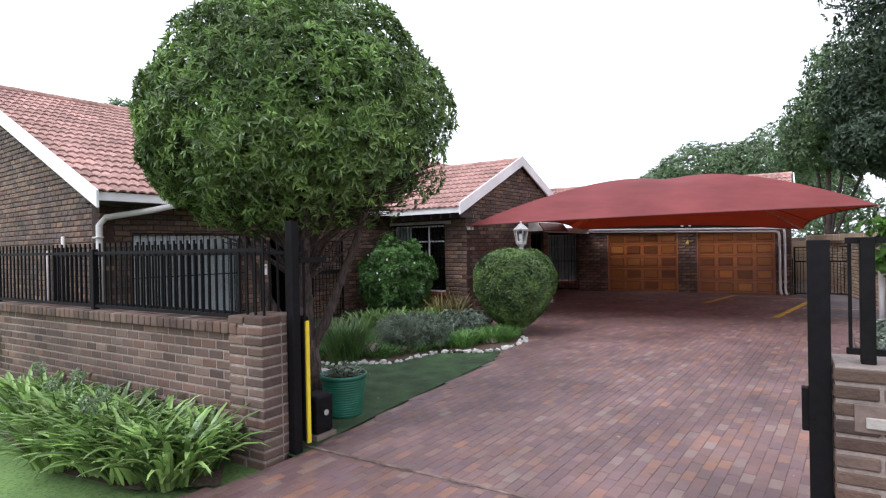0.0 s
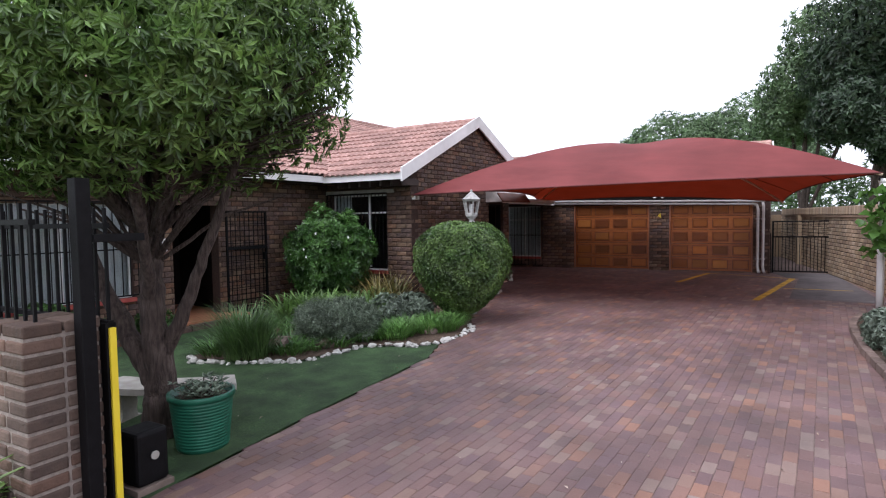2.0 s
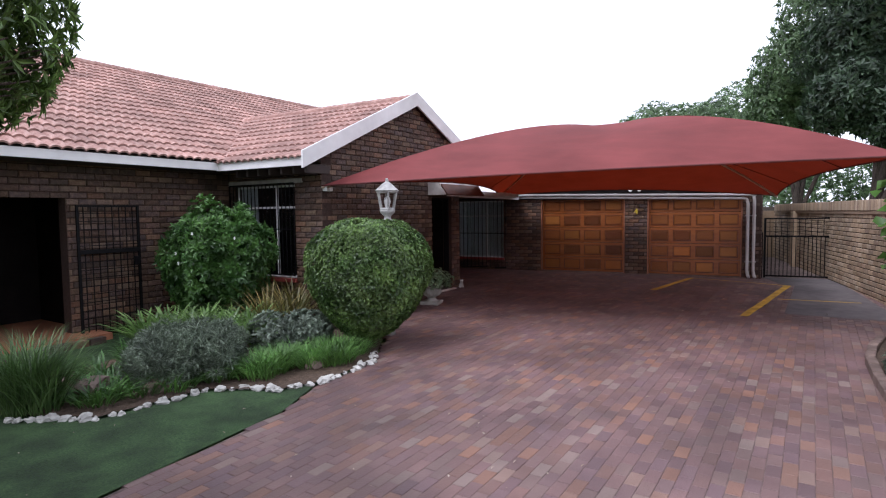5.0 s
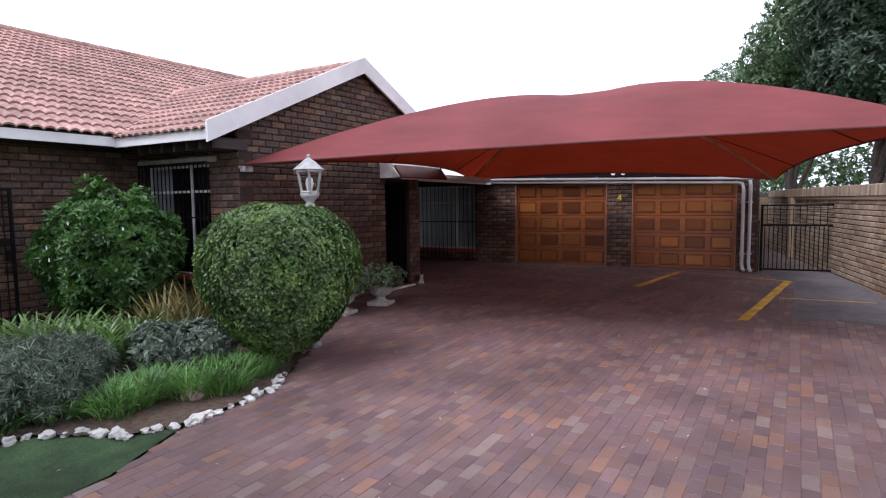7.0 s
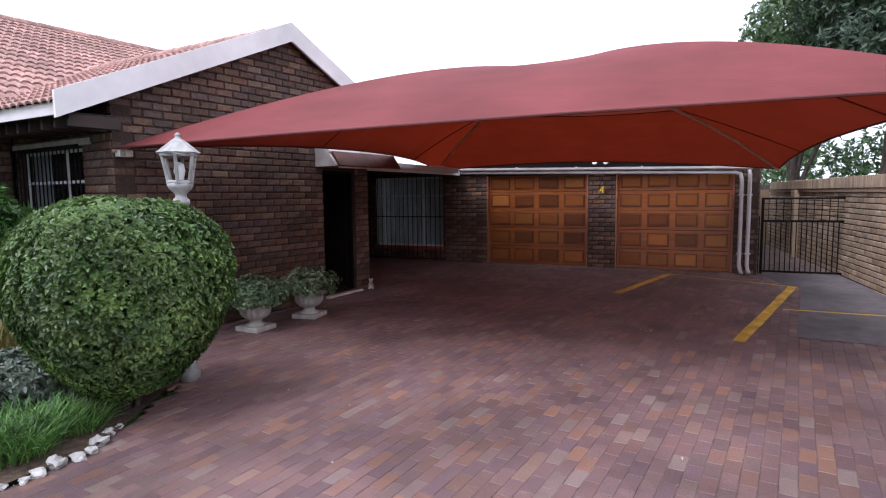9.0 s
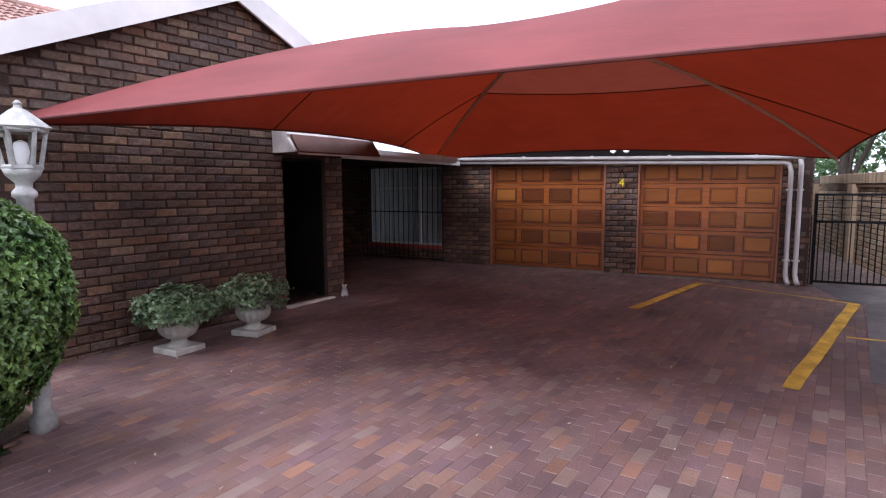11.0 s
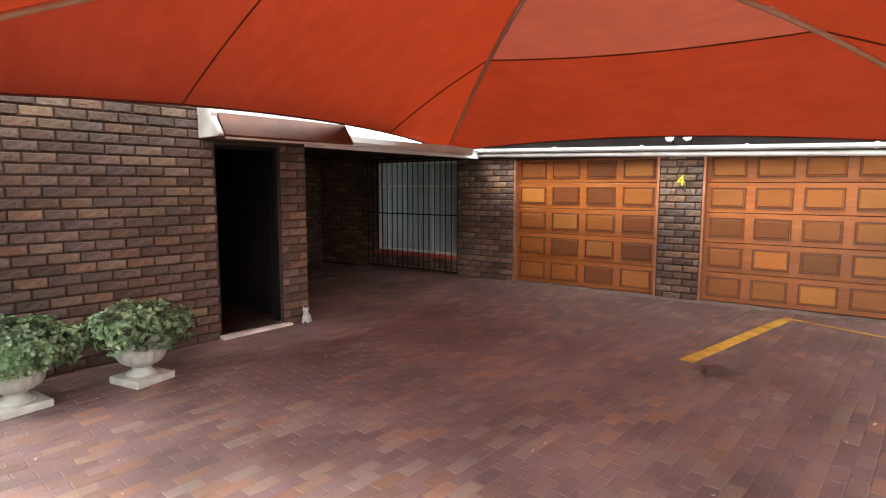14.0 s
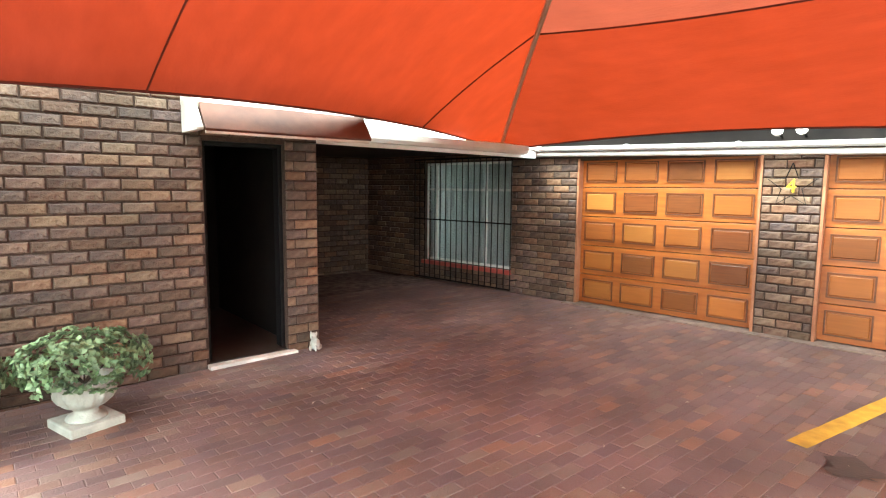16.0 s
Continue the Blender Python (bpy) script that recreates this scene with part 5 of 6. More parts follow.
# ---- windows ----
def window(name, label, m, hole, split, transom, curtain, bars, sill, bar_y=-0.06, pitch=0.105, bar_lo=0.0, bar_mat=None, mids=(0.5,)):
    """A steel window in a wall opening with frame, panes, curtain, burglar bars and sill."""
    u0, u1, z0, z1 = hole
    ob = thing(name, label, "window", m, kind="structure")
    fr = Acc()
    t = 0.035
    fr.box(u0, u1, 0.08, 0.12, z0, z0 + t).box(u0, u1, 0.08, 0.12, z1 - t, z1).box(u0, u0 + t, 0.08, 0.12, z0 + t, z1 - t).box(u1 - t, u1, 0.08, 0.12, z0 + t, z1 - t)
    for s in split:
        c = u0 + (u1 - u0) * s
        fr.box(c - t / 2, c + t / 2, 0.081, 0.119, z0 + t, z1 - t)
    if transom:
        fr.box(u0 + t, u1 - t, 0.082, 0.118, transom - t / 2, transom + t / 2)
    part("window_frame", fr, M_WHITE, ob)
    cuts = [0, *split, 1]
    for s0, s1 in zip(cuts, cuts[1:]):
        for q0, q1 in ((z0, transom), (transom, z1)) if transom else ((z0, z1),):
            a0, a1 = u0 + (u1 - u0) * s0 + 0.01, u0 + (u1 - u0) * s1 - 0.01
            p_ob = part("pane", Acc().box(a0, a1, 0.098, 0.102, q0 + 0.005, q1 - 0.005), M_GLASS, ob)
            p_ob.visible_shadow = False
    if curtain:
        c0, c1 = curtain
        n = 60
        vs = [(u0 + (u1 - u0) * (c0 + (c1 - c0) * i / n), 0.17 + 0.02 * math.sin(i * 1.3) + 0.008 * math.sin(i * 3.7), z) for i in range(n + 1) for z in (z0 - 0.02, z1)]
        part("curtain", Acc().add(vs, [(2 * i, 2 * i + 2, 2 * i + 3, 2 * i + 1) for i in range(n)]), M_CURTAIN, ob, "pale net curtain", smooth=True)
    if bars:
        b0, b1, lo, hi = bars
        bo = part("burglar_bars", Acc().box(b0, b1, bar_y - 0.014, bar_y - 0.008, hi - 0.025, hi).box(b0, b1, bar_y - 0.014, bar_y - 0.008, lo, lo + 0.025), bar_mat or M_BLACK, ob, "black burglar bars" if not bar_mat else "white burglar bars")
        k = int((b1 - b0) / pitch)
        for i in range(k + 1):
            u = b0 + (b1 - b0) * i / k
            part("bar", Acc().box(u - 0.006, u + 0.006, bar_y - 0.007, bar_y + 0.005, lo, hi), bar_mat or M_BLACK, bo)
        for f in mids:
            zz = lo + (hi - lo) * f
            part("rail", Acc().box(b0, b1, bar_y - 0.016, bar_y - 0.0075, zz - 0.01, zz + 0.01), bar_mat or M_BLACK, bo)
        for u in (b0, b1):
            for zz in (lo + 0.15, hi - 0.15):
                part("stay", Acc().box(u - 0.008, u + 0.008, bar_y + 0.004, 0.02, zz - 0.008, zz + 0.008), bar_mat or M_BLACK, bo)
    if sill:
        part("window_sill", Acc().rbox(u0 - 0.02, u1 + 0.02, -0.05, 0.078, z0 - 0.07, z0 - 0.003, 0.008), sill, ob)
    return ob


window("window_1", "white steel window with black burglar bars and dark panes", FM, win1, (0.66,), 1.78, (0.0, 0.28), (0.1, 1.8, 0.6, 2.2), M_REDSILL, pitch=0.1)
window("window_2", "white steel window with net curtain behind black bars", GM, win2, (0.12, 0.7), 1.55, (0, 1), (-1.95, 0.1, 0.06, 2.05), M_REDSILL, bar_y=-0.17, pitch=0.115, mids=(0.5,))
window("window_3", "white steel window with pale curtains behind black bars", LM, win3, (0.5,), None, (0, 1), (0.5, 2.65, 0.45, 1.98), M_REDSILL, bar_y=-0.06, pitch=0.12)
solid("lintel", Acc().rbox(0.0, 1.95, -0.012, 0.02, 2.19, 2.27, 0.004), M_CONC, "pale concrete lintel strip over the front window", "lintel", FM)
ic = thing("intercom", "white wall intercom beside the entrance", "intercom", LM)
part("case", Acc().rbox(3.08, 3.17, -0.045, 0.0, 1.14, 1.36, 0.01), M_WHITE, ic)
part("grille", Acc().rbox(3.1, 3.15, -0.05, -0.044, 1.27, 1.33, 0.002), M_CONC, ic)


# ---- security gate at the entrance ----
def security_gate():
    ob = thing("security_gate", "black steel lattice security gate standing open", "gate", pose(-9.08, 8.72, gz(9) + 0.06, 0, 0, 90))
    w, h = 0.93, 1.95
    fr = part("gate_frame", Acc().box(0, 0.035, -0.02, 0.015, 0, h).box(w - 0.035, w, -0.02, 0.015, 0, h).box(0.035, w - 0.035, -0.019, 0.014, 0, 0.03).box(0.035, w - 0.035, -0.019, 0.014, h - 0.03, h).box(0.035, w - 0.035, -0.03, 0.02, 1.22, 1.28), M_BLACK, ob)
    for i in range(1, 9):
        u = w * i / 9
        part("bar", Acc().box(u - 0.006, u + 0.006, -0.008, 0.004, 0.03, h - 0.03), M_BLACK, fr)
    for j in range(1, 16):
        z = h * j / 16
        part("cross_bar", Acc().box(0.035, w - 0.035, -0.012, -0.0075, z - 0.006, z + 0.006), M_BLACK, fr)
    part("lock_box", Acc().rbox(w - 0.09, w - 0.035, -0.04, 0.03, 1.0, 1.14, 0.004), M_BLACK, ob)


security_gate()


# ---- side gate, boundary wall ----
def side_gate():
    ob = thing("side_gate", "black steel side gate with bars below and mesh above", "gate", pose(-0.99, 20.36, 0.0, 0, 0, 9))
    w, h, mid = 1.58, 1.44, 1.0
    fr = part("gate_frame", Acc().box(0, 0.045, -0.025, 0.02, 0, h).box(w - 0.05, w, -0.025, 0.02, 0, h).box(0.045, w - 0.05, -0.02, 0.015, 0.03, 0.065).box(0.045, w - 0.05, -0.02, 0.015, h - 0.035, h).box(0.045, w - 0.05, -0.022, 0.017, mid - 0.02, mid + 0.02), M_BLACK, ob)
    for i in range(1, 19):
        u = w * i / 19
        part("bar", Acc().box(u - 0.008, u + 0.008, -0.01, 0.006, 0.065, mid - 0.02), M_BLACK, fr)
    for i in range(1, 13):
        u = w * i / 13
        part("mesh_bar", Acc().box(u - 0.006, u + 0.006, -0.009, 0.003, mid + 0.02, h - 0.035), M_BLACK, fr)
    for j in range(1, 4):
        z = mid + (h - mid) * j / 4
        part("mesh_rail", Acc().box(0.045, w - 0.05, -0.014, -0.0095, z - 0.005, z + 0.005), M_BLACK, fr)
    part("post", Acc().rbox(-0.09, -0.02, -0.04, 0.03, -0.05, 1.1, 0.005), M_BLACK, ob)
    part("post", Acc().rbox(w + 0.01, w + 0.075, -0.04, 0.03, -0.05, 1.1, 0.005), M_BLACK, ob)
    part("latch", Acc().rbox(w - 0.12, w + 0.03, -0.045, -0.026, 0.85, 0.9, 0.004), M_BLACK, ob)


side_gate()
# the wall runs from the side bed past the gate to the far end of the passage, facing the drive
blen = 16.5
a = wall_core(-5.0, blen, -0.35, 1.74, [], 0.24, 0.012)
wall_bound = solid("wall_boundary", a, M_MORTAR, "tan face-brick boundary wall with soldier coping", m=pose(2.45 - 0.213 * blen, 10.75 + 0.977 * blen, 0, 0, 0, -77.7), kind="structure")
bricks_on(wall_bound, -1.0, blen + 5.0, -0.18, 1.53, [], M_TAN, near=(5.0, 9.5, 0, 1.5), rng=17)
cop = Acc()
rr = random.Random(4)
k = int((blen + 5) / 0.09)
for i in range(k):
    u = i * 0.09
    cop.rbox(u + 0.005, u + 0.085, -0.05, 0.27, 1.6, 1.80 + rr.uniform(-0.004, 0.004), 0.006)
part("coping", cop, M_TAN, wall_bound, kind="stuff")
part("string_course", Acc().rbox(0, blen + 5, -0.03, 0.0, 1.53, 1.595, 0.005), M_TAN, wall_bound)
for u in (3.0,):
    part("pier", Acc().rbox(u - 0.17, u + 0.17, -0.1, 0.02, -0.1, 1.58, 0.008), M_TAN, wall_bound)
solid("wall_end", Acc().box(-3.2, 0.5, 27.2, 27.4, -0.2, 1.6), M_TAN, "tan brick wall closing the side passage", kind="structure")


# ---- painted bay lines ----
def line(p, q, w, label, mat=M_YELLOW):
    p, q = Vector((*p, 0)), Vector((*q, 0))
    d = (q - p).normalized()
    s = Vector((-d.y, d.x, 0)) * w / 2
    n = 12
    a = Acc()
    rj = random.Random(int(p.x * 100))
    top, bot = [], []
    for i in range(n + 1):
        c = p.lerp(q, i / n)
        for lst, sg in ((top, 1), (bot, -1)):
            v = c + s * sg * rj.uniform(0.9, 1.08)
            lst.append((v.x, v.y, gz(v.y) + 0.0065))
    a.add(top + bot, [(n + 1 + i, n + 2 + i, i + 1, i) for i in range(n)])
    return solid("bay_line", a, mat, label, "road marking", group="yellow bay lines")


line((-0.9, 14.9), (-0.42, 18.86), 0.13, "worn thick yellow bay line on the pavers")
line((-2.81, 17.08), (-2.43, 19.48), 0.13, "worn thick yellow bay line before the garage")
line((-2.43, 19.46), (-0.42, 18.83), 0.06, "thin worn yellow line joining the bays")
line((-0.52, 16.9), (0.75, 17.03), 0.055, "thin pale yellow line towards the wall")
oil = sheet("oil_stain", [(-2.47 + (0.14 + 0.06 * math.sin(5 * t)) * math.cos(t), 16.99 + (0.14 + 0.05 * math.cos(3 * t)) * math.sin(t)) for t in [i * 0.3927 for i in range(16)]], material("oil_mark", [(0.035, 0.022, 0.02), (0.07, 0.045, 0.04)], 0.5, 9, bump=0.3), "dark oil stain beside the bay line", lift=0.0058)

# ---- street wall, fence and gate ----
SM = pose(-3.6, 3.56, 0, 0, 0, 4.5)
a = wall_core(-11.0, -0.1, -0.4, 0.97, [], 0.24, 0.009)
M_MORT2 = material("pale_mortar", [(0.21, 0.17, 0.145), (0.32, 0.265, 0.23)], 0.95, 30, bump=0.5, bump_scale=120)
wall_street = solid("wall_street", a, M_MORT2, "weathered brown brick boundary wall on the street", m=SM, kind="structure")
bricks_on(wall_street, -11.0, -0.1, -0.34, 0.87, [], M_STREETB, near=(-5.0, 0.1, -0.4, 1.0), rng=19, course=0.094, inset=0.02, pitch=0.222, joint=0.014)
cop = Acc()
for i in range(int(10.6 / 0.115)):
    u = -11.0 + i * 0.115
    cop.rbox(u + 0.005, u + 0.11, -0.045, 0.28, 0.868, 0.975 + rr.uniform(-0.006, 0.006), 0.014)
part("coping", cop, M_STREETB, wall_street, kind="stuff")


def brick_pier(parent, u0, u1, y0, y1, z0, z1, mat, cap=True):
    """A pier of whole bricks laid round a core, course by course."""
    ob = part("pier", Acc().box(u0 + 0.009, u1 - 0.009, y0 + 0.009, y1 - 0.009, z0, z1 - 0.02), M_MORT2, parent)
    j, z = 0, z0
    while z < z1 - 0.04:
        h = 0.076
        L, r2 = (u1 - u0), (y1 - y0)
        c = 0.55 if j % 2 else 0.45
        for s, e in ((u0, u0 + L * c - 0.007), (u0 + L * c + 0.007, u1)):
            jit = rr.uniform(-0.004, 0.004)
            part("brick", Acc().rbox(s, e, y0 + jit, y0 + r2 * 0.5, z + 0.009, z + h + 0.009, 0.013), mat, ob)
            part("brick", Acc().rbox(s, e, y0 + r2 * 0.5 + 0.012, y1 + jit, z + 0.009, z + h + 0.009, 0.013), mat, ob)
        j += 1
        z += 0.094
    return ob


brick_pier(wall_street, -0.55, -0.08, -0.03, 0.42, -0.36, 1.0, M_STREETB)
brick_pier(wall_street, -6.35, -5.85, -0.06, 0.3, -0.36, 0.99, M_STREETB)


def palisade(name, label, m, u0, u1, zb, zt, spike, pitch, posts, low=None, group=""):
    ob = thing(name, label, "fence", m, group=group)
    part("rail", Acc().box(u0, u1, -0.02, 0.02, zb, zb + 0.035), M_BLACK, ob)
    part("rail", Acc().box(u0, u1, -0.02, 0.02, zt - 0.035, zt), M_BLACK, ob)
    if low is not None:
        part("rail", Acc().box(u0, u1, -0.025, 0.025, low, low + 0.05), M_BLACK, ob)
    n = int((u1 - u0) / pitch)
    for i in range(n + 1):
        u = u0 + 0.02 + (u1 - u0 - 0.04) * i / n
        part("bar", Acc().box(u - 0.009, u + 0.009, -0.009, 0.009, (zb if low is None else low) + 0.02, zt + spike), M_BLACK, ob)
    for u, h in posts:
        part("post", Acc().rbox(u - 0.035, u + 0.035, -0.035, 0.035, (zb - 0.05) if low is None else low, h, 0.004), M_BLACK, ob)
    return ob


palisade("fence", "black spiked steel palisade on the street wall", SM @ pose(0, 0.1, 0), -11.0, -0.18, 1.0, 1.67, 0.1, 0.115, [(-5.9, 1.72), (-6.25, 1.72), (-3.2, 1.7)])
palisade("sliding_gate", "black spiked steel sliding gate parked behind the wall", SM @ pose(0, 0.46, 0), -5.0, -0.03, 0.97, 1.64, 0.1, 0.12, [(-4.97, 1.64), (-0.065, 0.99)], low=-0.2)
gate_end = thing("gate_marker", "yellow painted strip on the gate's leading edge", "marker", SM @ pose(-0.352, 0.46, 0))
part("strip", Acc().rbox(0.322, 0.345, -0.022, 0.022, -0.22, 0.96, 0.004), M_YELL2, gate_end)
gp_ = thing("gate_post", "tall black square steel gate post at the pier", "gate post", SM @ pose(-0.03, 0.3, 0))
part("shaft", Acc().rbox(-0.045, 0.045, -0.045, 0.045, -0.33, 1.92, 0.005), M_BLACK, gp_)
part("roller_bracket", Acc().rbox(-0.05, 0.06, 0.045, 0.38, 1.52, 1.57, 0.004), M_BLACK, gp_)
gm_ = thing("gate_motor", "black plastic sliding-gate motor box", "gate motor", SM @ pose(-0.2, 0.75, gz(4.2)))
part("case", Acc().rbox(-0.12, 0.12, -0.12, 0.12, 0.05, 0.44, 0.03), M_BLACK, gm_)
part("base", Acc().rbox(-0.14, 0.14, -0.14, 0.14, -0.02, 0.05, 0.006), M_ROCK, gm_)
part("lock", Acc().lathe([(0.02, 0), (0.03, 0.01), (0.03, 0.02), (0.01, 0.022)], 12), M_CONC, gm_).matrix_basis = pose(0.12, 0.0, 0.26, 0, 90, 0)
trk = thing("gate_track", "thin rusty steel gate track across the driveway", "gate track", SM @ pose(0, 0.46, gz(4.0)))
part("rail", Acc().tube([(-5.0, 0, 0.012), (4.6, 0, 0.012)], 0.012, 6), M_SAND, trk)

# right-hand entrance
RM = pose(0.5, 4.2, 0, 0, 0, 4.5)
rp = thing("entrance_pier", "weathered brown brick pier with a white letter slot", "gate pier", RM)
brick_pier(rp, 0.03, 0.5, -0.03, 0.42, -0.36, 0.97, M_STREETB)
brick_pier(rp, 0.5, 1.0, -0.03, 0.32, -0.36, 0.97, M_STREETB)
part("letter_slot", Acc().rbox(0.17, 0.55, -0.05, -0.028, 0.635, 0.695, 0.006), M_CONC, rp)
part("slot_surround", Acc().rbox(0.12, 0.6, -0.038, -0.03, 0.61, 0.76, 0.004), M_ROCK, rp)
part("yellow_plate", Acc().rbox(0.3, 0.42, -0.045, -0.03, 0.2, 0.36, 0.02), M_YELL2, rp)
cp = thing("catch_post", "black steel gate catch post beside the pier", "gate post", RM @ pose(-0.03, 0.1, 0))
part("shaft", Acc().rbox(-0.055, 0.055, -0.05, 0.05, -0.32, 1.65, 0.005), M_BLACK, cp)
part("catch", Acc().rbox(-0.09, -0.05, -0.03, 0.03, 0.55, 0.8, 0.006), M_BLACK, cp)
palisade("fence", "black steel fence panel on the entrance pier", RM @ pose(0, 0.15, 0), 0.1, 1.5, 1.0, 1.66, 0.0, 0.6, [(0.2, 1.66)])
palisade("fence", "black steel fence panel beside the side bed", RM @ pose(1.5, 0.15, 0), 0.0, 3.5, 0.2, 1.66, 0.08, 0.13, [(0.0, 1.66)])


# ---- green pot and bench ----
def pot():
    ob = thing("plant_pot", "ribbed green plastic pot with a small withered plant", "plant pot", pose(-4.15, 4.95, gz(4.95)))
    prof = [(0.2, 0.0), (0.205, 0.012)]
    for i in range(15):
        z = 0.02 + i * 0.0265
        r = 0.205 + 0.045 * z / 0.43
        prof += [(r, z), (r + 0.005, z + 0.008), (r + 0.005, z + 0.017), (r, z + 0.0245)]
    prof += [(0.25, 0.425), (0.268, 0.43), (0.27, 0.47), (0.262, 0.475), (0.24, 0.47), (0.235, 0.40), (0.01, 0.4)]
    part("body", Acc().lathe(prof, 40), M_GREENPOT, ob, smooth=True)
    part("soil", Acc().lathe([(0.234, 0.4), (0.234, 0.415), (0.1, 0.43), (0.01, 0.43)], 24), M_SOIL, ob)
    r = np.random.RandomState(8)
    P = np.stack([r.uniform(-0.17, 0.17, 90), r.uniform(-0.17, 0.17, 90), 0.43 + 0.12 * r.random(90)], 1)
    V, F = leaves(P, np.tile([0, 0, 1.0], (90, 1)), 0.06, 0.022, r, 5)
    leaf_part("plant", V, F, M_LEAF_GREY, ob)
    for i in range(8):
        a = i * 0.8
        part("stem", Acc().tube([(0.05 * math.cos(a), 0.05 * math.sin(a), 0.42), (0.14 * math.cos(a), 0.14 * math.sin(a), 0.55)], 0.006, 5), M_BARK, ob)


pot()


def bench(m):
    ob = thing("garden_bench", "curved weathered concrete garden bench on two scrolled legs", "bench", m)
    n = 16
    vs, fs = [], []
    R = 1.6
    for z in (0.335, 0.395):
        for i in range(n + 1):
            a = math.radians(-23 + 46 * i / n)
            e = 0.02 if i in (0, n) else 0
            vs += [((R - 0.19 + e) * math.sin(a), R - (R - 0.19 + e) * math.cos(a), z), ((R + 0.19 - e) * math.sin(a), R - (R + 0.19 - e) * math.cos(a), z)]
    k = 2 * (n + 1)
    for i in range(n):
        fs += [(2 * i, 2 * i + 1, 2 * i + 3, 2 * i + 2), (k + 2 * i, k + 2 * i + 2, k + 2 * i + 3, k + 2 * i + 1), (2 * i, 2 * i + 2, k + 2 * i + 2, k + 2 * i), (2 * i + 1, k + 2 * i + 1, k + 2 * i + 3, 2 * i + 3)]
    fs += [(0, k, k + 1, 1), (2 * n, 2 * n + 1, k + 2 * n + 1, k + 2 * n)]
    part("seat", Acc().add(vs, fs), M_CONC, ob)
    for s in (-1, 1):
        a = math.radians(15 * s)
        c = (R * math.sin(a), R - R * math.cos(a))
        lg = Acc()
        prof = [(0.0, 0.15), (0.05, 0.15), (0.06, 0.1), (0.12, 0.085), (0.2, 0.1), (0.26, 0.085), (0.3, 0.11), (0.337, 0.14)]
        k = len(prof)
        lg.add([(x, y * w, z) for z, w in prof for x, y in ((-0.05, -1), (0.05, -1), (0.05, 1), (-0.05, 1))],
               [(4 * i + e, 4 * i + (e + 1) % 4, 4 * i + 4 + (e + 1) % 4, 4 * i + 4 + e) for i in range(k - 1) for e in range(4)] + [(3, 2, 1, 0), (4 * k - 4, 4 * k - 3, 4 * k - 2, 4 * k - 1)])
        part("leg", lg, M_CONC, ob).matrix_basis = pose(c[0], c[1], 0, 0, 0, 15 * s)


bench(pose(-5.0, 5.12, gz(5.12) - 0.04, 0, 0, 34))

# ---- street-side planting ----
rs = np.random.RandomState(12)
spots = [(-7.75 + 0.47 * i, 2.93 + 0.045 * i) for i in range(8)] + [(-6.7 + 0.46 * i, 2.66 + 0.07 * i) for i in range(6)] + [(-5.5 + 0.44 * i, 2.5 + 0.11 * i) for i in range(4)]
for i, (x, y) in enumerate(spots):
    x, y = x + 0.2 + rs.normal() * 0.06, y + rs.normal() * 0.05
    ob = clump("agapanthus", x, y, "lush arching strap-leaved agapanthus against the street wall", "plant", M_LEAF_AGA, 78, 0.72, 0.06, rs, 0.17, 1.5, 1.1, "agapanthus along the street wall", z=gz(y))
    if i in (1, 3, 9, 11, 15):
        part("flower_stalk", Acc().tube([(0, 0, 0.1), (0.05, -0.08, 0.45), (0.08, -0.12, 0.62)], 0.007, 5), M_LEAF_GRASS, ob)
        P, N = shell(rs, 60, 0.06, depth=0.2)
        V, F = leaves(P + np.array([0.08, -0.12, 0.64]), N, 0.035, 0.014, rs, 3)
        leaf_part("flower_head", V, F, M_LEAF_URN, ob, "pale budding flower head")
bush("wall_seedling", -9.35, 3.02, 0.13, (1.2, 0.8, 1.0), "small bright seedling growing from the wall", "plant", M_LEAF_VINE, 60, 0.07, 0.03, 3, 0.75, stems=0)
bush("small_bush", -8.85, 5.6, 0.42, (1.1, 1.0, 0.9), "small dark bush in the house bed", "bush", M_LEAF_SHRUB, 700, 0.07, 0.03, 44, 0.36, lump=0.12)
bush("small_bush", -8.9, 7.2, 0.24, (1.2, 1.1, 0.9), "small sparse bush in the house bed", "bush", M_LEAF_SHRUB, 260, 0.06, 0.026, 45, 0.22, lump=0.2)
bush("small_bush", -8.95, 6.4, 0.2, (1.3, 1.1, 0.9), "small sparse bush in the house bed", "bush", M_LEAF_SHRUB, 200, 0.06, 0.026, 46, 0.2, lump=0.2)
kerb = thing("bed_edging", "low brick edging round the house bed", "edging")
for i in range(18):
    y = 4.6 + i * 0.235
    part("brick", Acc().rbox(-8.68, -8.57, y + 0.006, y + 0.229, gz(y) - 0.05, gz(y) + 0.1 + rs.uniform(-0.006, 0.006), 0.01), M_BRICK, kerb)
sheet("house_bed", [(-8.64, 4.5), (-8.64, 8.6), (-9.18, 8.6), (-9.18, 4.5)], M_SOIL, "brown soil of the narrow house bed", lift=0.06)
k2 = thing("kerb", "curved red-brown concrete kerb round the side bed", "kerb")
kp = [(0.78, 13.85), (0.64, 13.2), (0.58, 12.6), (0.6, 11.9), (0.66, 11.0), (0.76, 10.2), (0.9, 9.3), (1.15, 7.6)]
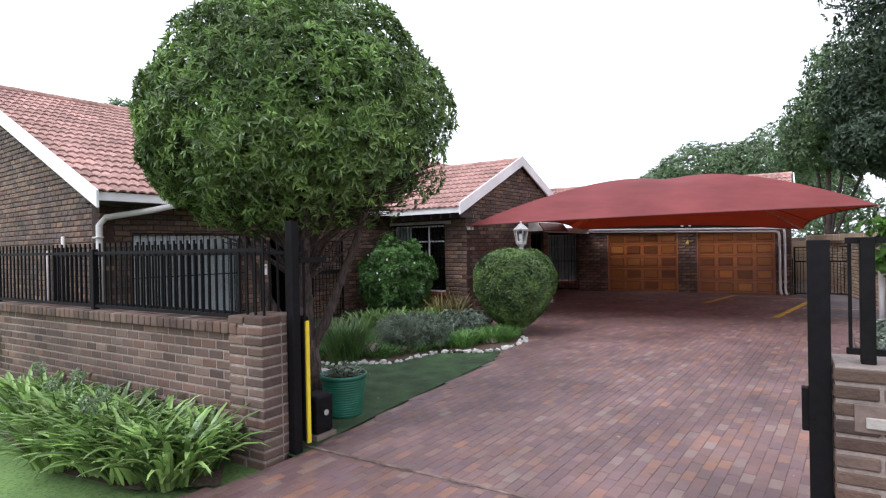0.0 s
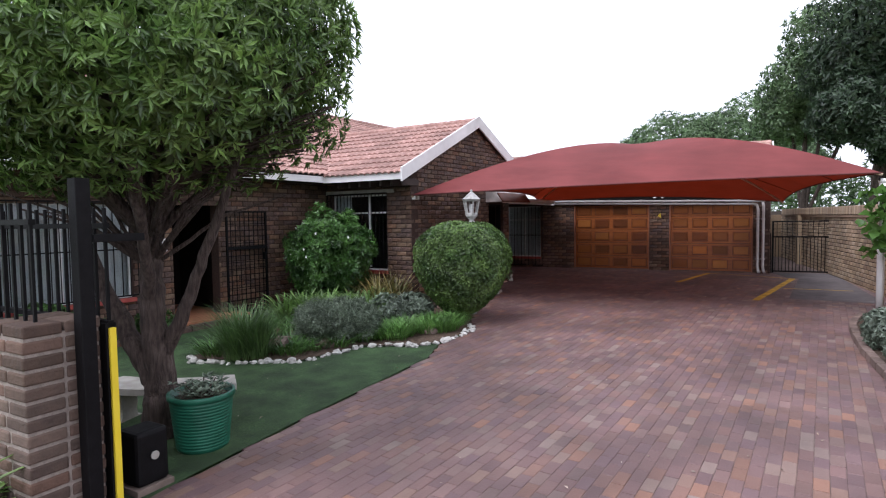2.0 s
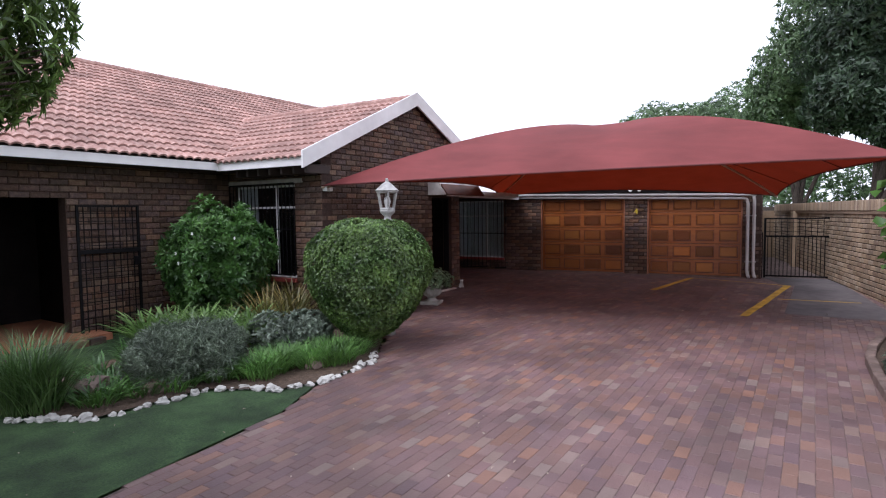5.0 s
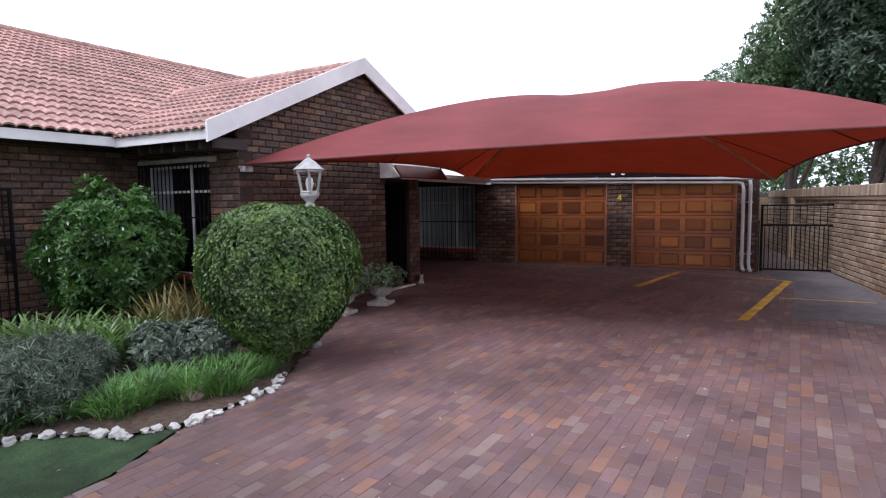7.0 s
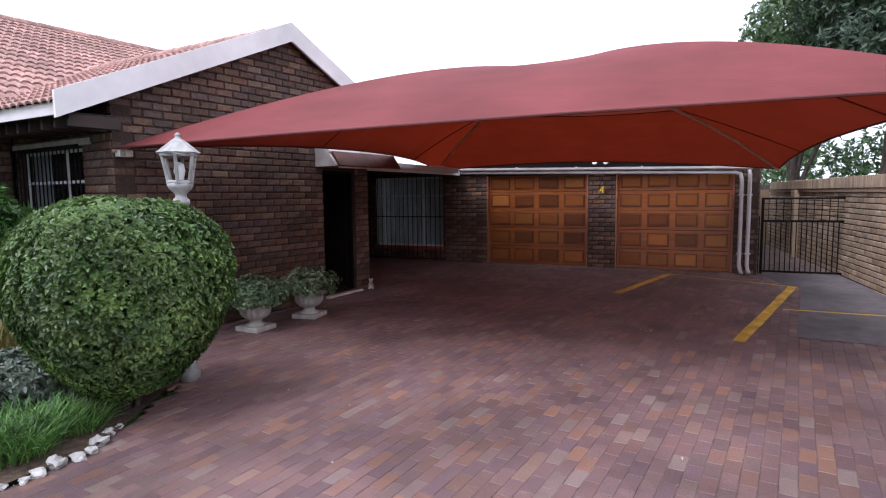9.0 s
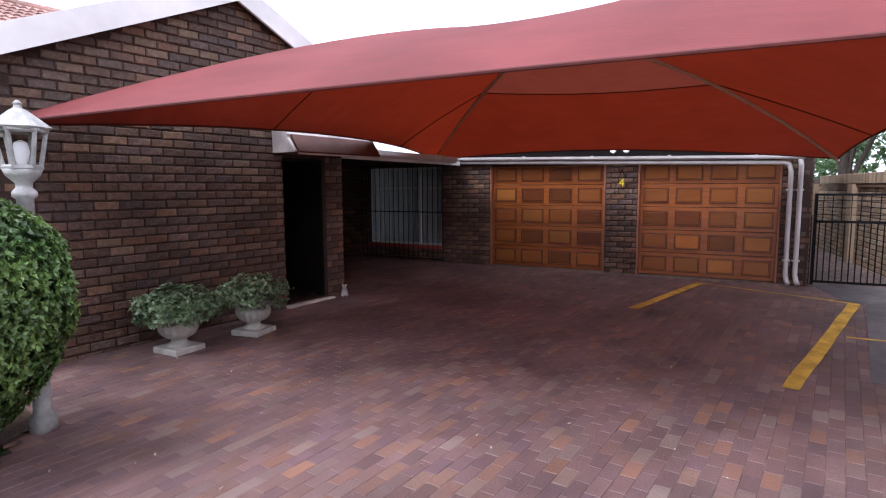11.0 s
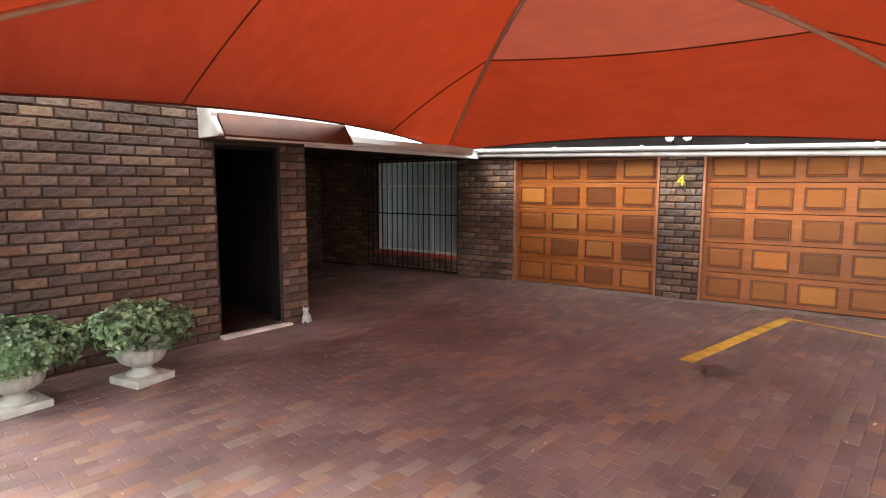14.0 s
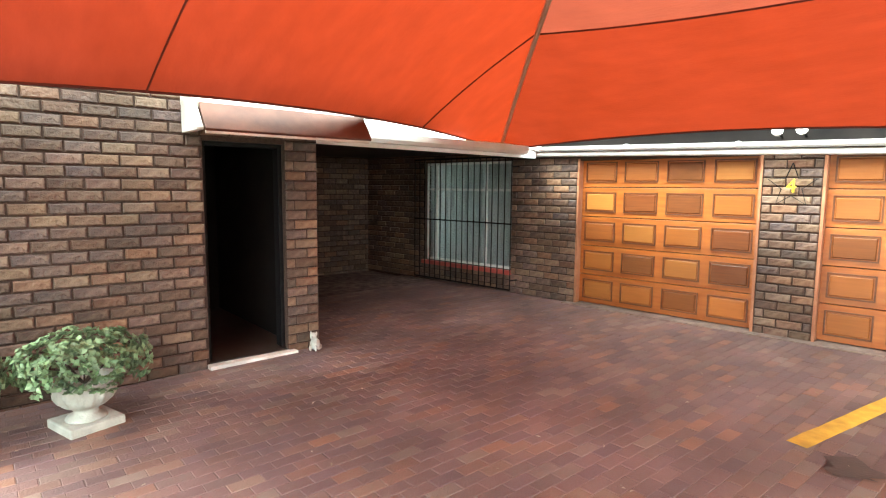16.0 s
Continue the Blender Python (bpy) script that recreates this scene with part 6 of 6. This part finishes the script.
for (x0, y0), (x1, y1) in zip(kp, kp[1:]):
    n = max(1, round(math.hypot(x1 - x0, y1 - y0) / 0.3))
    for i in range(n):
        p, q = Vector((x0 + (x1 - x0) * i / n, y0 + (y1 - y0) * i / n, 0)), Vector((x0 + (x1 - x0) * (i + 0.97) / n, y0 + (y1 - y0) * (i + 0.97) / n, 0))
        ang = math.degrees(math.atan2(q.y - p.y, q.x - p.x))
        part("kerb_block", Acc().rbox(0, (q - p).length, -0.05, 0.05, -0.08, 0.09, 0.014), M_KERB, k2).matrix_basis = pose(p.x, p.y, gz(p.y), 0, 0, ang)
for x, y, s in ((0.95, 11.9, 0.26), (1.0, 11.2, 0.32), (1.15, 10.4, 0.3), (1.3, 12.5, 0.25), (1.25, 9.3, 0.34), (1.5, 8.3, 0.36)):
    bush("grey_bush", x, y, s, (1.1, 1.1, 0.9), "grey-green low bush in the kerbed side bed", "bush", M_LEAF_GREY, 420, 0.06, 0.026, int(y * 10), s * 0.8, lump=0.15, n=6, stems=2, group="side bed bushes")
vine = thing("vine", "bright green broad-leaved vine hanging beside the post", "vine", pose(0.98, 13.15, gz(13.1)))
part("stem", Acc().tube([(0.3, 0.2, 0), (0.2, 0.1, 0.7), (0.05, 0, 1.3), (-0.05, -0.05, 1.9), (0.1, 0.0, 2.2)], 0.012, 6), M_BARK, vine)
P = np.stack([rs.normal(0.08, 0.14, 130), rs.normal(0, 0.12, 130), rs.uniform(1.1, 2.05, 130)], 1)
V, F = leaves(P, rs.normal(size=(130, 3)) + np.array([-0.5, -0.8, 0.4]), 0.17, 0.15, rs, 2, jitter=0.4)
leaf_part("foliage", V, F, M_LEAF_VINE, vine)


# ---- far trees ----
def far_tree(name, x, y, crown, r, squash, count, leaf, mat, label, seed, trunks=((0, 0),), tr=0.25, inner=0.5, lump=0.3, depth=0.5):
    rnd = np.random.RandomState(seed)
    ob = thing(name, label, "tree", pose(x, y, gz(y)))
    Vs, Fs, k = [], [], 0
    for cx, cy, cz, cr in crown:
        P, N = shell(rnd, count, cr, squash, lump, -0.9, depth=depth)
        P += np.array([cx, cy, cz])
        V, F = leaves(P, N, leaf, leaf * 0.42, rnd, 5, jitter=0.5)
        Vs.append(V)
        Fs.append(F + k)
        k += len(V)
    leaf_part("crown", np.concatenate(Vs), np.concatenate(Fs), mat, ob)
    for i, (tx, ty) in enumerate(trunks):
        for j, (cx, cy, cz, cr) in enumerate(crown[i::len(trunks)]):
            limb([(tx, ty, -0.2), (tx * 0.8 + cx * 0.1, ty, cz * 0.25), (tx * 0.4 + cx * 0.55, ty * 0.5 + cy * 0.5, cz * 0.6), (cx, cy, cz)], tr * (1 if j == 0 else 0.6), 0.07, ob, "trunk" if j == 0 else "limb", seed + i * 7 + j)
    return ob


far_tree("tree", 2.2, 29.5, [(1.4, 0, 9.4, 3.8), (-0.6, 1, 7.4, 2.2), (3.8, -1, 7.8, 3.2), (0.9, -0.5, 12.5, 3.4), (4.5, 1, 11.5, 4.0), (0.6, 0.5, 6.0, 1.9), (3.0, 0, 5.8, 1.9), (6.0, 0, 5.8, 2.6), (-1.0, -0.6, 5.4, 1.5), (0.6, -1, 4.6, 1.5), (2.4, -1.2, 4.5, 1.6), (4.6, -1, 4.5, 1.9), (7.2, -1, 4.3, 2.2)], 4, (1, 1, 0.8), 2600, 0.23, M_LEAF_FAR, "tall dark broad-crowned evergreen behind the garage", 61, ((-0.6, 0), (1.4, 0.5), (3.2, -0.3)), 0.24)
far_tree("tree", -8.6, 47, [(-0.5, 0, 6.6, 3.0), (2.4, 0, 6.2, 3.0), (-3.0, 0, 5.4, 2.6), (5.0, 0, 7.0, 3.4), (2, -1, 4.5, 3.0), (-3, -1, 3.5, 2.5), (6, 0, 4.5, 3.0)], 4, (1.15, 1, 0.8), 2400, 0.24, M_LEAF_FAR2, "rounded mid-green tree far behind the garage roof", 62, ((0, 0), (4, 0)), 0.3, lump=0.15, depth=0.25)
far_tree("tree", -20.3, 9.8, [(0, 0, 6.3, 0.75), (0.4, 0.3, 5.9, 0.7)], 1, (1, 1, 1), 220, 0.25, M_LEAF_FAR2, "small tree top showing over the main roof", 63, ((0, 0),), 0.12)
far_tree("hedge_tree", 3.5, 40, [(0, 0, 2.2, 2.4), (4, 0, 2.5, 2.6), (-4, 0, 2.0, 2.2), (8, 0, 3, 3)], 2, (1.3, 1, 0.9), 500, 0.3, M_LEAF_FAR2, "light green shrubs beyond the side passage", 64, ((0, 0),), 0.12)
far_tree("tree", -0.6, 34, [(0, 0, 7.6, 1.9), (1.3, 0, 9.6, 2.3), (-0.6, 0.5, 6.2, 1.5), (2.2, 0.5, 7.4, 2.0)], 2, (1, 1, 0.85), 1500, 0.22, M_LEAF_FAR2, "mid-green tree beside the dark evergreen", 65, ((0, 0),), 0.16)


def litter():
    """Dry leaf scraps and grit blown over the pavers."""
    r = np.random.RandomState(90)
    n = 260
    xs, ys = r.uniform(-6.4, 0.3, n), r.uniform(5.0, 19.0, n)
    P = np.stack([xs, ys, [gz(y) + 0.004 for y in ys]], 1)
    V, F = leaves(P, np.tile([0, 0, 1.0], (n, 1)), 0.028, 0.014, r, 1, jitter=0.6)
    V[:, 2] = np.clip(V[:, 2], np.repeat(P[:, 2], 4) - 0.0005, np.repeat(P[:, 2], 4) + 0.012)
    ob = leaf_part("leaf_litter", V, F, material("dry_leaf", [(0.22, 0.15, 0.09), (0.5, 0.44, 0.38)], 0.85, 4, bump=0, piece=0.4), None, "scattered dry leaf scraps on the pavers")
    ob["category"] = "leaf litter"


litter()


# ---- pavers ----
def pavers():
    """Clay pavers in stretcher bond along the drive; those under the walked stretch near the bays are parts."""
    w, l, j = 0.099, 0.199, 0.003
    rnd = random.Random(77)
    poly = drive_poly
    skip = [(-9.3, -6.95, 11.0, 15.75)]

    def inside(x, y):
        c = False
        for (x0, y0), (x1, y1) in zip(poly, poly[1:] + poly[:1]):
            if (y0 > y) != (y1 > y) and x < (x1 - x0) * (y - y0) / (y1 - y0) + x0:
                c = not c
        return c and not any(a < x < b and e < y < f for a, b, e, f in skip)
    th, c = 0.03, 0.004
    base = [(-w / 2 + j / 2, -l / 2 + j / 2), (w / 2 - j / 2, -l / 2 + j / 2), (w / 2 - j / 2, l / 2 - j / 2), (-w / 2 + j / 2, l / 2 - j / 2)]
    inner = [(x - math.copysign(c, x), y - math.copysign(c, y)) for x, y in base]
    bv = [(x, y, -th) for x, y in base] + [(x, y, -0.003) for x, y in base] + [(x, y, 0) for x, y in inner]
    bf = [(8, 9, 10, 11)] + [(4 + i, 4 + (i + 1) % 4, 8 + (i + 1) % 4, 8 + i) for i in range(4)] + [(i, (i + 1) % 4, 4 + (i + 1) % 4, 4 + i) for i in range(4)]
    me = Acc().add(bv, bf).mesh("paver", M_PAVE)
    rest, n = Acc(), 0
    cols = int(12.5 / w)
    for i in range(cols):
        x = -9.0 + i * w
        y = -1.5 + (l / 2 if i % 2 else 0)
        while y < 20.2:
            if inside(x, y):
                z = gz(y) + rnd.uniform(-0.0015, 0.0015)
                m = Matrix.Translation((x + rnd.uniform(-0.0015, 0.0015), y + rnd.uniform(-0.003, 0.003), z)) @ Euler((rnd.uniform(-0.008, 0.008) + 0.018 * (y < 19), rnd.uniform(-0.012, 0.012), rnd.uniform(-0.014, 0.014))).to_matrix().to_4x4()
                if n < 300 and -5.2 < x < -2.0 and 12.6 < y < 15.4:
                    part_mesh("paver", me, driveway, m)
                    n += 1
                else:
                    rest.add([tuple(m @ Vector(v)) for v in bv], bf)
            y += l
    part("paving", rest, M_PAVE, driveway, kind="stuff")


pavers()

# ---- bricks and tiles, laid last ----
for args in ALL_BRICKS:
    lay_bricks(*args)
for args in ALL_TILES:
    lay_tiles(*args)
